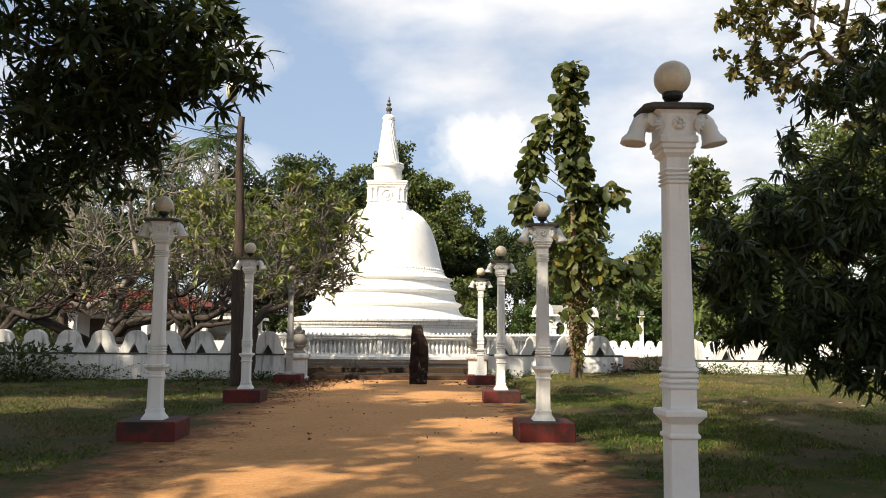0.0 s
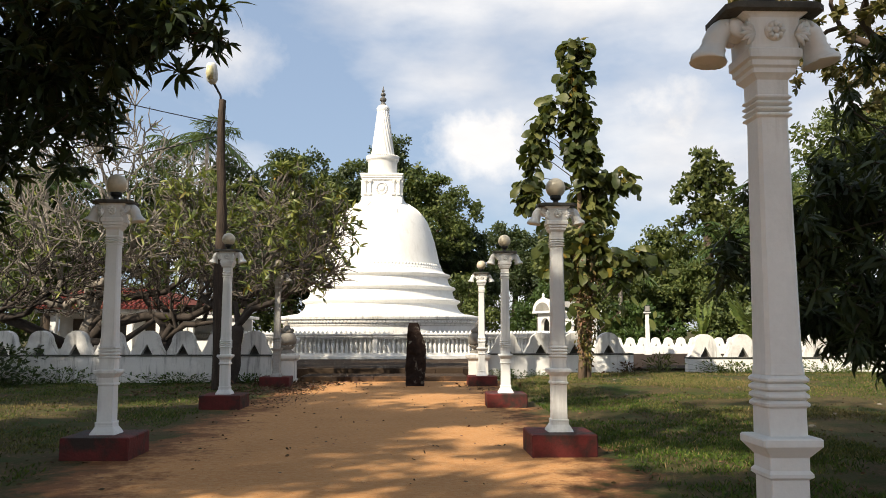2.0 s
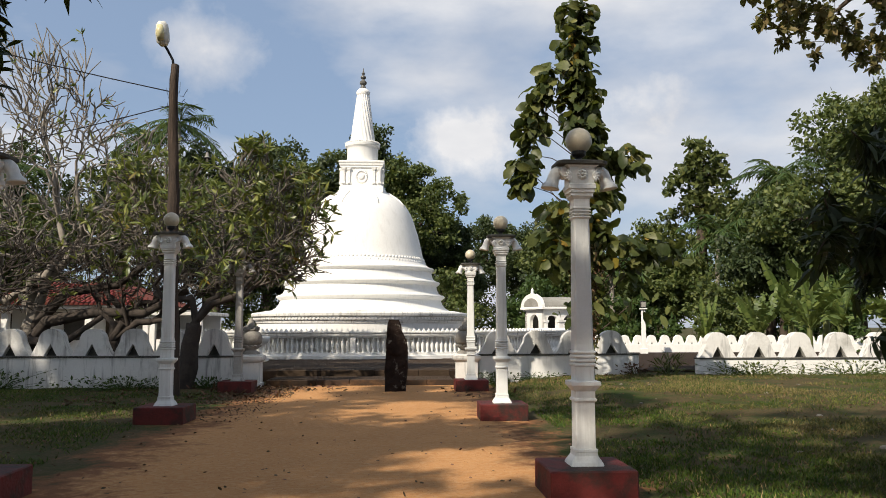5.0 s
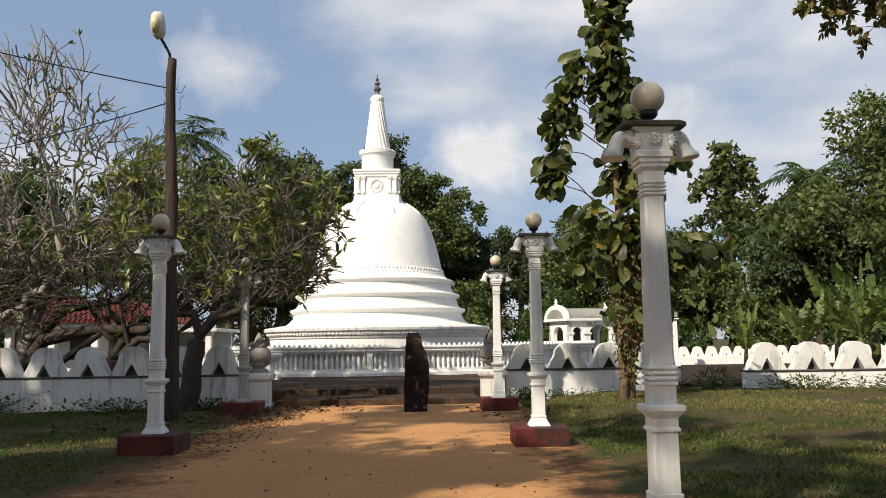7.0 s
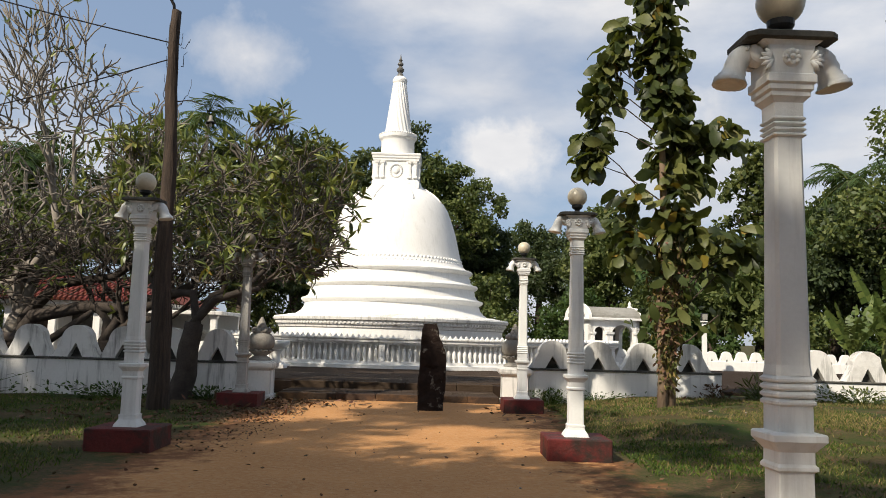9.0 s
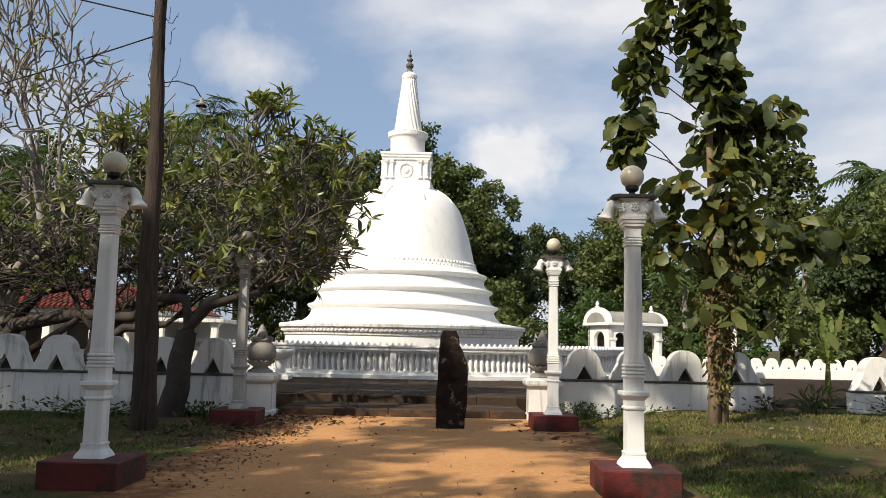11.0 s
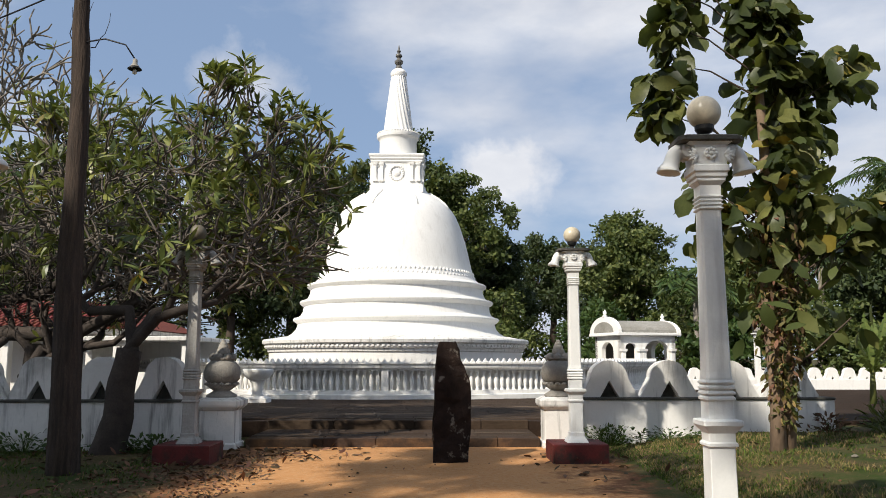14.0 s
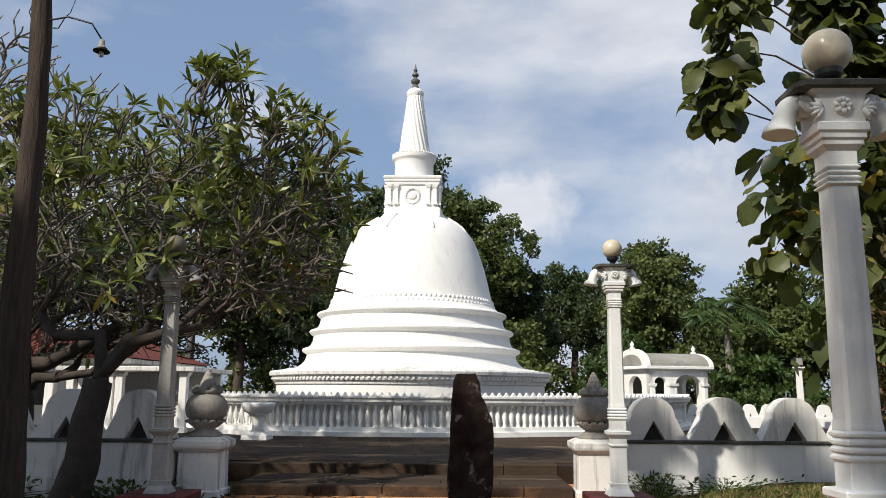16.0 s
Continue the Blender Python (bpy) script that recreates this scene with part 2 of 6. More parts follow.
M = {
    "white": mat("whitewash", (0.83, 0.82, 0.79), (0.79, 0.78, 0.745), 0.85, 1.2, 0.12, 30, (0.35, 0.33, 0.28), 0.22, grain=0.1),
    "white_post": mat("post_limewash", (0.75, 0.76, 0.74), (0.69, 0.7, 0.68), 0.75, 3.0, 0.12, 35, (0.24, 0.225, 0.19), 0.4, per_object=0.05, grain=0.1),
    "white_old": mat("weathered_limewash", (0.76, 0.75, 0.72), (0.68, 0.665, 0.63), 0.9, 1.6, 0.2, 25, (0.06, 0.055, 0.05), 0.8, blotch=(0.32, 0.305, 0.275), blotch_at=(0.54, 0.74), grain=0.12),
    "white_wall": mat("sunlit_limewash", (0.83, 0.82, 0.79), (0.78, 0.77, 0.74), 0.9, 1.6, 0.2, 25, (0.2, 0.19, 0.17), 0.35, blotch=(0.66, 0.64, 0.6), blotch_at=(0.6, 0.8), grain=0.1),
    "urn": mat("stained_plaster", (0.38, 0.36, 0.32), (0.23, 0.215, 0.19), 0.9, 3.0, 0.4, 25, (0.1, 0.095, 0.085), 0.6),
    "white_stained": mat("mould_streaked_limewash", (0.8, 0.79, 0.76), (0.72, 0.71, 0.67), 0.9, 1.6, 0.2, 25, (0.12, 0.115, 0.1), 0.7, blotch=(0.4, 0.38, 0.34), blotch_at=(0.6, 0.78), grain=0.12),
    # mould on copings and top slabs; plain dark tone in the merlon niches
    "mould": mat("mould_and_niche_dark", (0.13, 0.125, 0.11), (0.045, 0.045, 0.04), 0.95, 4.0, 0.4, 30),
    "red": mat("red_oxide_paint", (0.15, 0.022, 0.019), (0.085, 0.014, 0.012), 0.7, 5.0, 0.45, 26, blotch=(0.03, 0.019, 0.015), blotch_at=(0.47, 0.6)),
    "globe": mat("cream_globe", (0.62, 0.56, 0.43), (0.54, 0.47, 0.34), 0.3, 3.0, 0.0, spec=0.5),
    # grime plus the frangipani's shade, both put into the globe colour
    "globe_grimy_shaded": mat("shaded_grimy_glass", (0.2, 0.17, 0.12), (0.11, 0.095, 0.07), 0.5, 6.0, 0.1, spec=0.4),
    "black": mat("black_plastic", (0.02, 0.02, 0.02), None, 0.45, 5.0, 0.05),
    "rock": mat("dark_laterite", (0.034, 0.022, 0.018), (0.014, 0.01, 0.0085), 0.9, 8.0, 1.0, 16, spec=0.1, blotch=(0.2, 0.18, 0.15), blotch_at=(0.58, 0.65)),
    # the pale stretched blotches paint sun dapples onto the weathered stone
    "paving": mat("weathered_dappled_paving", (0.072, 0.049, 0.033), (0.036, 0.024, 0.016), 0.9, 1.6, 0.8, 14, spec=0.15, stretch=(0.5, 2.2, 1), per_object=0.06, blotch=(0.15, 0.11, 0.075), blotch_at=(0.58, 0.66), grain=0.5),
    "paving_bed": mat("paving_joint", (0.045, 0.029, 0.02), (0.025, 0.016, 0.011), 0.9, 2.2, 0.6, 16, spec=0.15),
    "step": mat("stone_step", (0.07, 0.046, 0.032), (0.04, 0.027, 0.02), 0.9, 2.5, 0.9, 12, spec=0.15, per_object=0.1, blotch=(0.16, 0.085, 0.042), blotch_at=(0.5, 0.68)),
    "metal": mat("gilt_metal", (0.16, 0.15, 0.13), (0.1, 0.1, 0.1), 0.4, 6.0, 0.1),
    "tile": mat("clay_tile", (0.22, 0.055, 0.038), (0.13, 0.036, 0.027), 0.8, 2.0, 0.2, island=0.2),
    "roof_grey": mat("grey_concrete_roof", (0.36, 0.35, 0.32), (0.24, 0.23, 0.2), 0.9, 1.0, 0.2, blotch=(0.15, 0.15, 0.13)),
    "bark": mat("bark", (0.1, 0.075, 0.055), (0.055, 0.042, 0.033), 0.95, 4.0, 0.9, 25, stretch=(1, 1, 0.35)),
    "bark_pale": mat("pale_bark", (0.3, 0.27, 0.23), (0.19, 0.165, 0.14), 0.9, 3.0, 0.5, 30),
    # dark brown bark, deepened so the low limbs' shade is in the colour
    "bark_dark_shaded": mat("shaded_dark_frangipani_bark", (0.075, 0.06, 0.05), (0.034, 0.028, 0.024), 0.95, 4.0, 1.0, 16),
    "bark_grey": mat("grey_frangipani_bark", (0.19, 0.165, 0.14), (0.09, 0.076, 0.064), 0.9, 3.0, 0.6, 25),
    "bark_brown": mat("brown_bark", (0.29, 0.21, 0.14), (0.16, 0.11, 0.075), 0.9, 3.0, 0.6, 30, stretch=(1, 1, 0.4)),
    "pole": mat("weathered_timber", (0.095, 0.067, 0.051), (0.036, 0.028, 0.023), 0.95, 4.0, 1.0, 12, stretch=(5, 5, 0.5), blotch=(0.035, 0.028, 0.023), blotch_at=(0.56, 0.68), grain=0.6),
    "leaf_dark": mat("dark_mango_leaf", (0.026, 0.046, 0.017), (0.016, 0.03, 0.011), 0.55, 2.0, 0, island=0.4, translucent=0.12),
    "leaf_bamboo": mat("dark_drooping_leaf", (0.033, 0.053, 0.02), (0.019, 0.033, 0.013), 0.55, 2.0, 0, island=0.4, translucent=0.15),
    "leaf_mid": mat("mid_green_leaf", (0.055, 0.1, 0.025), (0.035, 0.07, 0.018), 0.55, 1.0, 0, island=0.4, translucent=0.22),
    "leaf_far": mat("far_tree_leaf", (0.11, 0.145, 0.042), (0.056, 0.083, 0.025), 0.55, 0.25, 0, island=0.5, translucent=0.22),
    "leaf_far_dk": mat("far_dark_leaf", (0.056, 0.084, 0.03), (0.029, 0.048, 0.019), 0.55, 0.25, 0, island=0.5, translucent=0.15),
    "leaf_olive": mat("olive_leaf", (0.1, 0.12, 0.035), (0.06, 0.085, 0.024), 0.6, 0.4, 0, island=0.45, translucent=0.22),
    "leaf_frangi": mat("frangipani_leaf", (0.21, 0.25, 0.075), (0.12, 0.16, 0.042), 0.4, 1.5, 0, island=0.6, translucent=0.28, spec=0.45),
    "leaf_teak": mat("broad_leaf", (0.11, 0.135, 0.042), (0.032, 0.048, 0.016), 0.46, 2.6, 0.15, 14, island=0.7, translucent=0.28, spec=0.35),
    "leaf_yellow": mat("yellowing_leaf", (0.3, 0.22, 0.035), (0.2, 0.15, 0.03), 0.6, 1.5, 0, island=0.4, translucent=0.25),
    "leaf_gold": mat("golden_olive_leaf", (0.2, 0.17, 0.065), (0.11, 0.1, 0.035), 0.55, 0.8, 0, island=0.5, translucent=0.25),
    "leaf_vine": mat("vine_leaf", (0.27, 0.22, 0.07), (0.14, 0.12, 0.04), 0.6, 1.5, 0, island=0.5, translucent=0.25),
    "leaf_banana": mat("banana_leaf", (0.15, 0.2, 0.055), (0.07, 0.11, 0.03), 0.45, 0.8, 0, island=0.3, translucent=0.25),
    "leaf_dry": mat("dry_leaf", (0.16, 0.1, 0.05), (0.09, 0.055, 0.03), 0.85, 3.0, 0, island=0.5),
    "grass": mat("grass_blade", (0.062, 0.115, 0.014), (0.034, 0.068, 0.009), 0.7, 0.5, 0, island=0.5, translucent=0.15, blotch=(0.16, 0.12, 0.05), blotch_at=(0.5, 0.7)),
    # dry straw, brightened so the colour also carries sunlight by the wall
    "straw": mat("straw", (0.29, 0.235, 0.095), (0.17, 0.13, 0.055), 0.8, 0.6, 0, island=0.4),
    "wire": mat("black_cable", (0.015, 0.015, 0.017), None, 0.5, 5.0, 0),
    "lamp_white": mat("lamp_housing", (0.75, 0.74, 0.68), None, 0.4, 4.0, 0.05),
    "lens": mat("yellowed_lens", (0.75, 0.68, 0.4), None, 0.25, 4.0, 0.0),
    "inside": mat("shaded_interior", (0.1, 0.095, 0.085), (0.06, 0.057, 0.05), 0.9, 2.0, 0.1),
    # stains, with the tree's shade darkened into the limewash colour
    "post_stained_shaded": mat("shaded_grimy_limewash", (0.42, 0.41, 0.385), (0.3, 0.29, 0.265), 0.9, 3.0, 0.2, 30, (0.08, 0.075, 0.065), 0.7),
    "pebble": mat("pale_stone", (0.3, 0.27, 0.23), (0.2, 0.18, 0.15), 0.9, 6.0, 0.4, per_object=0.3),
}

PATH_L, PATH_R = -3.35, 1.95


def ground_material():
    m = bpy.data.materials.new("earth_and_turf")
    m.use_nodes = True
    nt = m.node_tree
    b = nt.nodes["Principled BSDF"]
    b.inputs["Roughness"].default_value, b.inputs["Specular IOR Level"].default_value = 0.95, 0.15
    g = nt.nodes.new("ShaderNodeNewGeometry")
    sep = nt.nodes.new("ShaderNodeSeparateXYZ")
    nt.links.new(g.outputs["Position"], sep.inputs[0])

    def nz(s, d=6.0, r=0.6):
        n = nt.nodes.new("ShaderNodeTexNoise")
        n.inputs["Scale"].default_value, n.inputs["Detail"].default_value, n.inputs["Roughness"].default_value = s, d, r
        nt.links.new(g.outputs["Position"], n.inputs["Vector"])
        return n.outputs["Fac"]

    def mr(src, a, c, lo=0.0, hi=1.0):
        r = nt.nodes.new("ShaderNodeMapRange")
        nt.links.new(src, r.inputs["Value"])
        for k, v in (("From Min", a), ("From Max", c), ("To Min", lo), ("To Max", hi)):
            r.inputs[k].default_value = v
        return r.outputs["Result"]

    def ma(op, a, c):
        n = nt.nodes.new("ShaderNodeMath")
        n.operation = op
        for i, v in enumerate((a, c)):
            if isinstance(v, (int, float)):
                n.inputs[i].default_value = v
            else:
                nt.links.new(v, n.inputs[i])
        return n.outputs[0]

    def mixc(fac, a, c):
        x = nt.nodes.new("ShaderNodeMixRGB")
        for sock, v in (("Fac", fac), ("Color1", a), ("Color2", c)):
            if isinstance(v, tuple):
                x.inputs[sock].default_value = (*v, 1)
            else:
                nt.links.new(v, x.inputs[sock])
        return x.outputs["Color"]

    wob = ma("ADD", mr(nz(0.7, 3), 0.25, 0.75, -0.55, 0.55), mr(nz(6.0, 5), 0.25, 0.75, -0.28, 0.28))
    xx = ma("ADD", sep.outputs["X"], wob)
    inside = ma("MULTIPLY", mr(xx, PATH_L - 0.18, PATH_L + 0.18), mr(xx, PATH_R + 0.18, PATH_R - 0.18))
    dirt = mixc(mr(nz(0.9), 0.3, 0.7), (0.5, 0.25, 0.1), (0.41, 0.197, 0.076))
    dirt = mixc(mr(nz(14, 8, 0.7), 0.45, 0.75), dirt, (0.52, 0.32, 0.165))
    dirt = mixc(mr(nz(45, 4), 0.62, 0.72), dirt, (0.12, 0.06, 0.03))
    edge = ma("MULTIPLY", mr(xx, PATH_L + 0.1, PATH_L + 1.15), mr(xx, PATH_R - 0.05, PATH_R - 0.75))
    edge = ma("ADD", edge, mr(nz(3.5, 7, 0.7), 0.35, 0.65, -0.35, 0.35))
    dirt = mixc(mr(edge, 0.15, 0.75), (0.2, 0.09, 0.041), dirt)
    soil = mixc(mr(nz(5.0), 0.3, 0.7), (0.125, 0.08, 0.043), (0.065, 0.047, 0.025))
    turf = mixc(mr(nz(0.8, 7, 0.65), 0.38, 0.52), (0.032, 0.052, 0.009), soil)
    turf = mixc(mr(nz(30, 6), 0.4, 0.7), turf, (0.03, 0.046, 0.009))
    nt.links.new(mixc(inside, turf, dirt), b.inputs["Base Color"])
    bp = nt.nodes.new("ShaderNodeBump")
    bp.inputs["Strength"].default_value, bp.inputs["Distance"].default_value = 0.5, 0.03
    nt.links.new(ma("ADD", nz(9.0, 8, 0.65), ma("MULTIPLY", nz(60, 3), 0.3)), bp.inputs["Height"])
    nt.links.new(bp.outputs["Normal"], b.inputs["Normal"])
    return m


M["ground"] = ground_material()


# ---- builders ----
def as_mesh(name, bm):
    if isinstance(bm, bpy.types.Mesh):
        return bm
    me = bpy.data.meshes.new(name)
    bmesh.ops.recalc_face_normals(bm, faces=bm.faces)
    bm.to_mesh(me)
    bm.free()
    return me


def part(name, bm, material, parent, label="", m=None):
    me = as_mesh(name, bm)
    if not me.materials:
        me.materials.append(M[material])
    ob = new(name, me)
    ob.parent = parent
    if m is not None:
        ob.matrix_basis = m
    if label:
        tagged(ob, label)
    return ob


def thing(name, label, category, m=None, group="", kind="", bm=None, material=None):
    me = None
    if bm is not None:
        me = as_mesh(name, bm)
        if not me.materials:
            me.materials.append(M[material])
    ob = new(name, me)
    if m is not None:
        ob.matrix_basis = m
    return tagged(ob, label, category, group, kind)


def smooth(bm, on=True):
    for f in bm.faces:
        f.smooth = on
    return bm


def loft(rings, cap=True):
    """Skin a list of rings (equal counts of points) into a closed body."""
    bm = bmesh.new()
    vs = [[bm.verts.new(p) for p in r] for r in rings]
    n = len(vs[0])
    for a, c in zip(vs, vs[1:]):
        for i in range(n):
            bm.faces.new((a[i], a[(i + 1) % n], c[(i + 1) % n], c[i]))
    if cap:
        bm.faces.new(list(reversed(vs[0])))
        bm.faces.new(vs[-1])
    return bm


def square_ring(h, z, chamfer, hy=None):
    hy = h if hy is None else hy
    c = min(h, hy) * chamfer
    return [(h - c, -hy, z), (h, -hy + c, z), (h, hy - c, z), (h - c, hy, z), (-h + c, hy, z), (-h, hy - c, z), (-h, -hy + c, z), (-h + c, -hy, z)]


def turned_square(profile, chamfer=0.08):
    return loft([square_ring(h, z, chamfer) for h, z in profile])


def lathe(profile, n=48):
    bm = loft([[(r * math.cos(2 * math.pi * i / n), r * math.sin(2 * math.pi * i / n), z) for i in range(n)] for r, z in profile])
    return bm


def box(cx, cy, z0, sx, sy, sz, bevel=0.01, bm=None):
    own = bm is None
    bm = bm or bmesh.new()
    r = bmesh.ops.create_cube(bm, size=1, matrix=Matrix.LocRotScale((cx, cy, z0 + sz / 2), None, (sx, sy, sz)))
    if bevel and own:
        bmesh.ops.bevel(bm, geom=list(bm.edges), offset=bevel, segments=1, affect="EDGES")
    return bm


def tube(points, radii, n=8, bm=None):
    """A round bar through points, with a radius at each."""
    bm = bm or bmesh.new()
    pts = [Vector(p) for p in points]
    rings = []
    side = None
    for i, p in enumerate(pts):
        d = (pts[min(i + 1, len(pts) - 1)] - pts[max(i - 1, 0)]).normalized()
        if side is None:
            side = d.orthogonal().normalized()
        side = (side - d * side.dot(d))
        side = side.normalized() if side.length > 1e-4 else d.orthogonal().normalized()
        up = d.cross(side)
        rings.append([bm.verts.new(p + (side * math.cos(2 * math.pi * k / n) + up * math.sin(2 * math.pi * k / n)) * radii[i]) for k in range(n)])
    for a, c in zip(rings, rings[1:]):
        for k in range(n):
            bm.faces.new((a[k], a[(k + 1) % n], c[(k + 1) % n], c[k]))
    bm.faces.new(list(reversed(rings[0])))
    bm.faces.new(rings[-1])
    return bm


def slab(outline, y0, y1):
    """Extrude an outline of (x, z) from y0 to y1."""
    bm = bmesh.new()
    f = [bm.verts.new((x, y0, z)) for x, z in outline]
    k = [bm.verts.new((x, y1, z)) for x, z in outline]
    a, c = bm.faces.new(f), bm.faces.new(list(reversed(k)))
    bm.normal_update()
    n = len(f)
    for i in range(n):
        bm.faces.new((f[i], k[i], k[(i + 1) % n], f[(i + 1) % n]))
    bmesh.ops.triangulate(bm, faces=[a, c])
    return bm


def mesh_from(name, verts, faces, material, shade=False):
    me = bpy.data.meshes.new(name)
    verts = np.asarray(verts, dtype=np.float32)
    faces = np.asarray(faces, dtype=np.int32)
    k = faces.shape[1]
    me.vertices.add(len(verts))
    me.vertices.foreach_set("co", verts.ravel())
    me.loops.add(faces.size)
    me.loops.foreach_set("vertex_index", faces.ravel())
    me.polygons.add(len(faces))
    me.polygons.foreach_set("loop_start", np.arange(0, faces.size, k, dtype=np.int32))
    me.update(calc_edges=True)
    me.validate()
    me.materials.append(M[material])
    return me


def unit(a):
    return a / np.maximum(np.linalg.norm(a, axis=-1, keepdims=True), 1e-6)


def leaf_mesh(name, base, direction, length, width, material, rng, droop=0.25):
    """One folded, pointed leaf of four faces at each base, growing along its direction."""
    n = len(base)
    d = unit(direction)
    length = (np.full(n, length) if np.isscalar(length) else length)[:, None] * rng.uniform(0.7, 1.25, (n, 1))
    side = unit(np.cross(d, unit(rng.normal(size=(n, 3)) * 0.6 + np.array([0, 0, 1.0]))))
    up = np.cross(side, d)
    w = length * width
    mid1 = base + d * length * 0.3 + up * length * 0.04
    mid2 = base + d * length * 0.65 - up * length * droop * 0.25
    tip = base + d * length - up * length * droop
    v = np.stack([base, mid1 + side * w * 0.42 - up * w * 0.1, mid1 - side * w * 0.42 - up * w * 0.1,
                  mid2 + side * w * 0.5 - up * w * 0.12, mid2 - side * w * 0.5 - up * w * 0.12, tip], 1).reshape(-1, 3)
    o = (np.arange(n) * 6)[:, None]
    f = np.concatenate([o + np.array([[0, 1, 2]]), o + np.array([[1, 3, 4]]), o + np.array([[1, 4, 2]]), o + np.array([[3, 5, 4]])], 0)
    return mesh_from(name, v, f, material)


def broad_leaf_mesh(name, base, direction, length, width, material, rng, droop=0.4):
    """Large rounded leaves with a folded midrib, arching down to the tip."""
    n = len(base)
    d = unit(direction)
    length = length * rng.uniform(0.7, 1.25, (n, 1))
    side = unit(np.cross(d, unit(rng.normal(size=(n, 3)) * 0.8 + np.array([0, 0, 1.0]))))
    up = np.cross(side, d)
    rows = ((0.0, 0.04), (0.12, 0.25), (0.32, 0.62), (0.55, 0.94), (0.76, 1.0), (0.92, 0.62), (1.0, 0.06))
    curl = rng.uniform(-0.45, 0.6, (n, 1))
    ripple = rng.uniform(-0.085, 0.085, (n, len(rows), 2))
    cols = []
    for i, (q, w) in enumerate(rows):
        c = base + d * length * q * (1 - 0.15 * q) - up * length * droop * q * q
        h = side * length * width * 0.5 * w
        lift = up * length * width * 0.5 * w * curl
        cols += [c - h + lift + up * length * ripple[:, i, :1], c, c + h + lift + up * length * ripple[:, i, 1:]]
    v = np.stack(cols, 1).reshape(-1, 3)
    k = len(rows)
    o = (np.arange(n) * 3 * k)[:, None]
    quads = []
    for i in range(k - 1):
        a = 3 * i
        quads += [o + np.array([[a, a + 1, a + 4, a + 3]]), o + np.array([[a + 1, a + 2, a + 5, a + 4]])]
    me = mesh_from(name, v, np.concatenate(quads, 0), material)
    me.polygons.foreach_set("use_smooth", [True] * len(me.polygons))
    return me


def blade_mesh(name, base, direction, length, width, material, rng):
    """Simple leaves of two faces, for crowns seen from afar."""
    n = len(base)
    d = unit(direction)
    length = length * rng.uniform(0.6, 1.35, (n, 1))
    side = unit(np.cross(d, rng.normal(size=(n, 3))))
    w = length * width
    mid = base + d * length * 0.5
    v = np.stack([base, mid + side * w * 0.5, mid - side * w * 0.5, base + d * length], 1).reshape(-1, 3)
    o = (np.arange(n) * 4)[:, None]
    f = np.concatenate([o + np.array([[0, 1, 2]]), o + np.array([[1, 3, 2]])], 0)
    return mesh_from(name, v, f, material)


def grow(start, targets, r0, rng, reach=0.42, wobble=0.06, up=0.0, thin=0.5, lead=None, twig=0.012):
    """Limbs that fork again and again until they reach the targets. Returns bars and tips (place, direction)."""
    bars, tips = [], []

    def go(p, t, r, d_in):
        c = t.mean(0)
        if len(t) == 1:
            a = t[0]
            m1 = p + (a - p) * 0.5 + d_in * np.linalg.norm(a - p) * 0.18
            bars.append(([p, m1, a], [r, r * 0.8, r * 0.6]))
            tips.append((a, unit(a - m1)))
            return
        v = c - p
        L = np.linalg.norm(v)
        q = p + v * reach + rng.normal(size=3) * wobble * L + np.array([0, 0, up * L])
        m1 = p + (q - p) * 0.5 + d_in * L * 0.1 + rng.normal(size=3) * wobble * 0.4 * L
        k = t - c
        w = np.linalg.svd(k, full_matrices=False)[2][0]
        s = k @ w
        cut = np.median(s) if len(t) > 3 else 0
        A, B = t[s <= cut], t[s > cut]
        if len(A) == 0 or len(B) == 0:
            A, B = t[:1], t[1:]
        r2 = r * 0.86
        bars.append(([p - unit(q - p) * r * 0.8, m1, q], [r, r * 0.93, r2]))
        d2 = unit(q - m1)
        for g in (A, B):
            go(q, g, max(twig, r2 * (len(g) / len(t)) ** thin), d2)

    go(np.asarray(start, float), np.asarray(targets, float), r0, np.array(lead or (0, 0, 1.0)))
    return bars, tips


def bars_mesh(name, bars, material):
    vs, fs = [], []
    off = 0
    for pts, rad in bars:
        n = 8 if rad[0] > 0.05 else (5 if rad[0] > 0.015 else 4)
        pts = np.array(pts)
        side = None
        for i in range(len(pts)):
            d = unit(pts[min(i + 1, len(pts) - 1)] - pts[max(i - 1, 0)])
            if side is None:
                side = unit(np.cross(d, [0.31, 0.87, 0.21]))
            side = unit(side - d * (side @ d))
            u = np.cross(d, side)
            a = np.arange(n) * 2 * np.pi / n
            vs.append(pts[i] + (np.cos(a)[:, None] * side + np.sin(a)[:, None] * u) * rad[i])
            if i:
                k = np.arange(n)
                k1 = (k + 1) % n
                b0 = off + (i - 1) * n
                fs.append(np.stack([b0 + k, b0 + k1, b0 + n + k1, b0 + n + k], 1))
        off += len(pts) * n
    me = mesh_from(name, np.concatenate(vs), np.concatenate(fs), material)
    me.polygons.foreach_set("use_smooth", [True] * len(me.polygons))
    return me


def in_ellipsoid(n, c, r, rng, shell=0.0):
    d = unit(rng.normal(size=(n, 3)))
    rad = (shell + (1 - shell) * rng.uniform(0, 1, (n, 1))) ** (1 / 2.2)
    return np.array(c) + d * rad * np.array(r)


def ground_z(x, y):
    """The lawn on the far side of the lamp row rises gently towards the wall."""
    a = np.clip((np.asarray(x, float) - 2.0) / 2.5, 0, 1)
    c = np.clip((np.asarray(y, float) - 12.0) / 9.0, 0, 1)
    return 0.22 * a * a * (3 - 2 * a) * c * c * (3 - 2 * c)


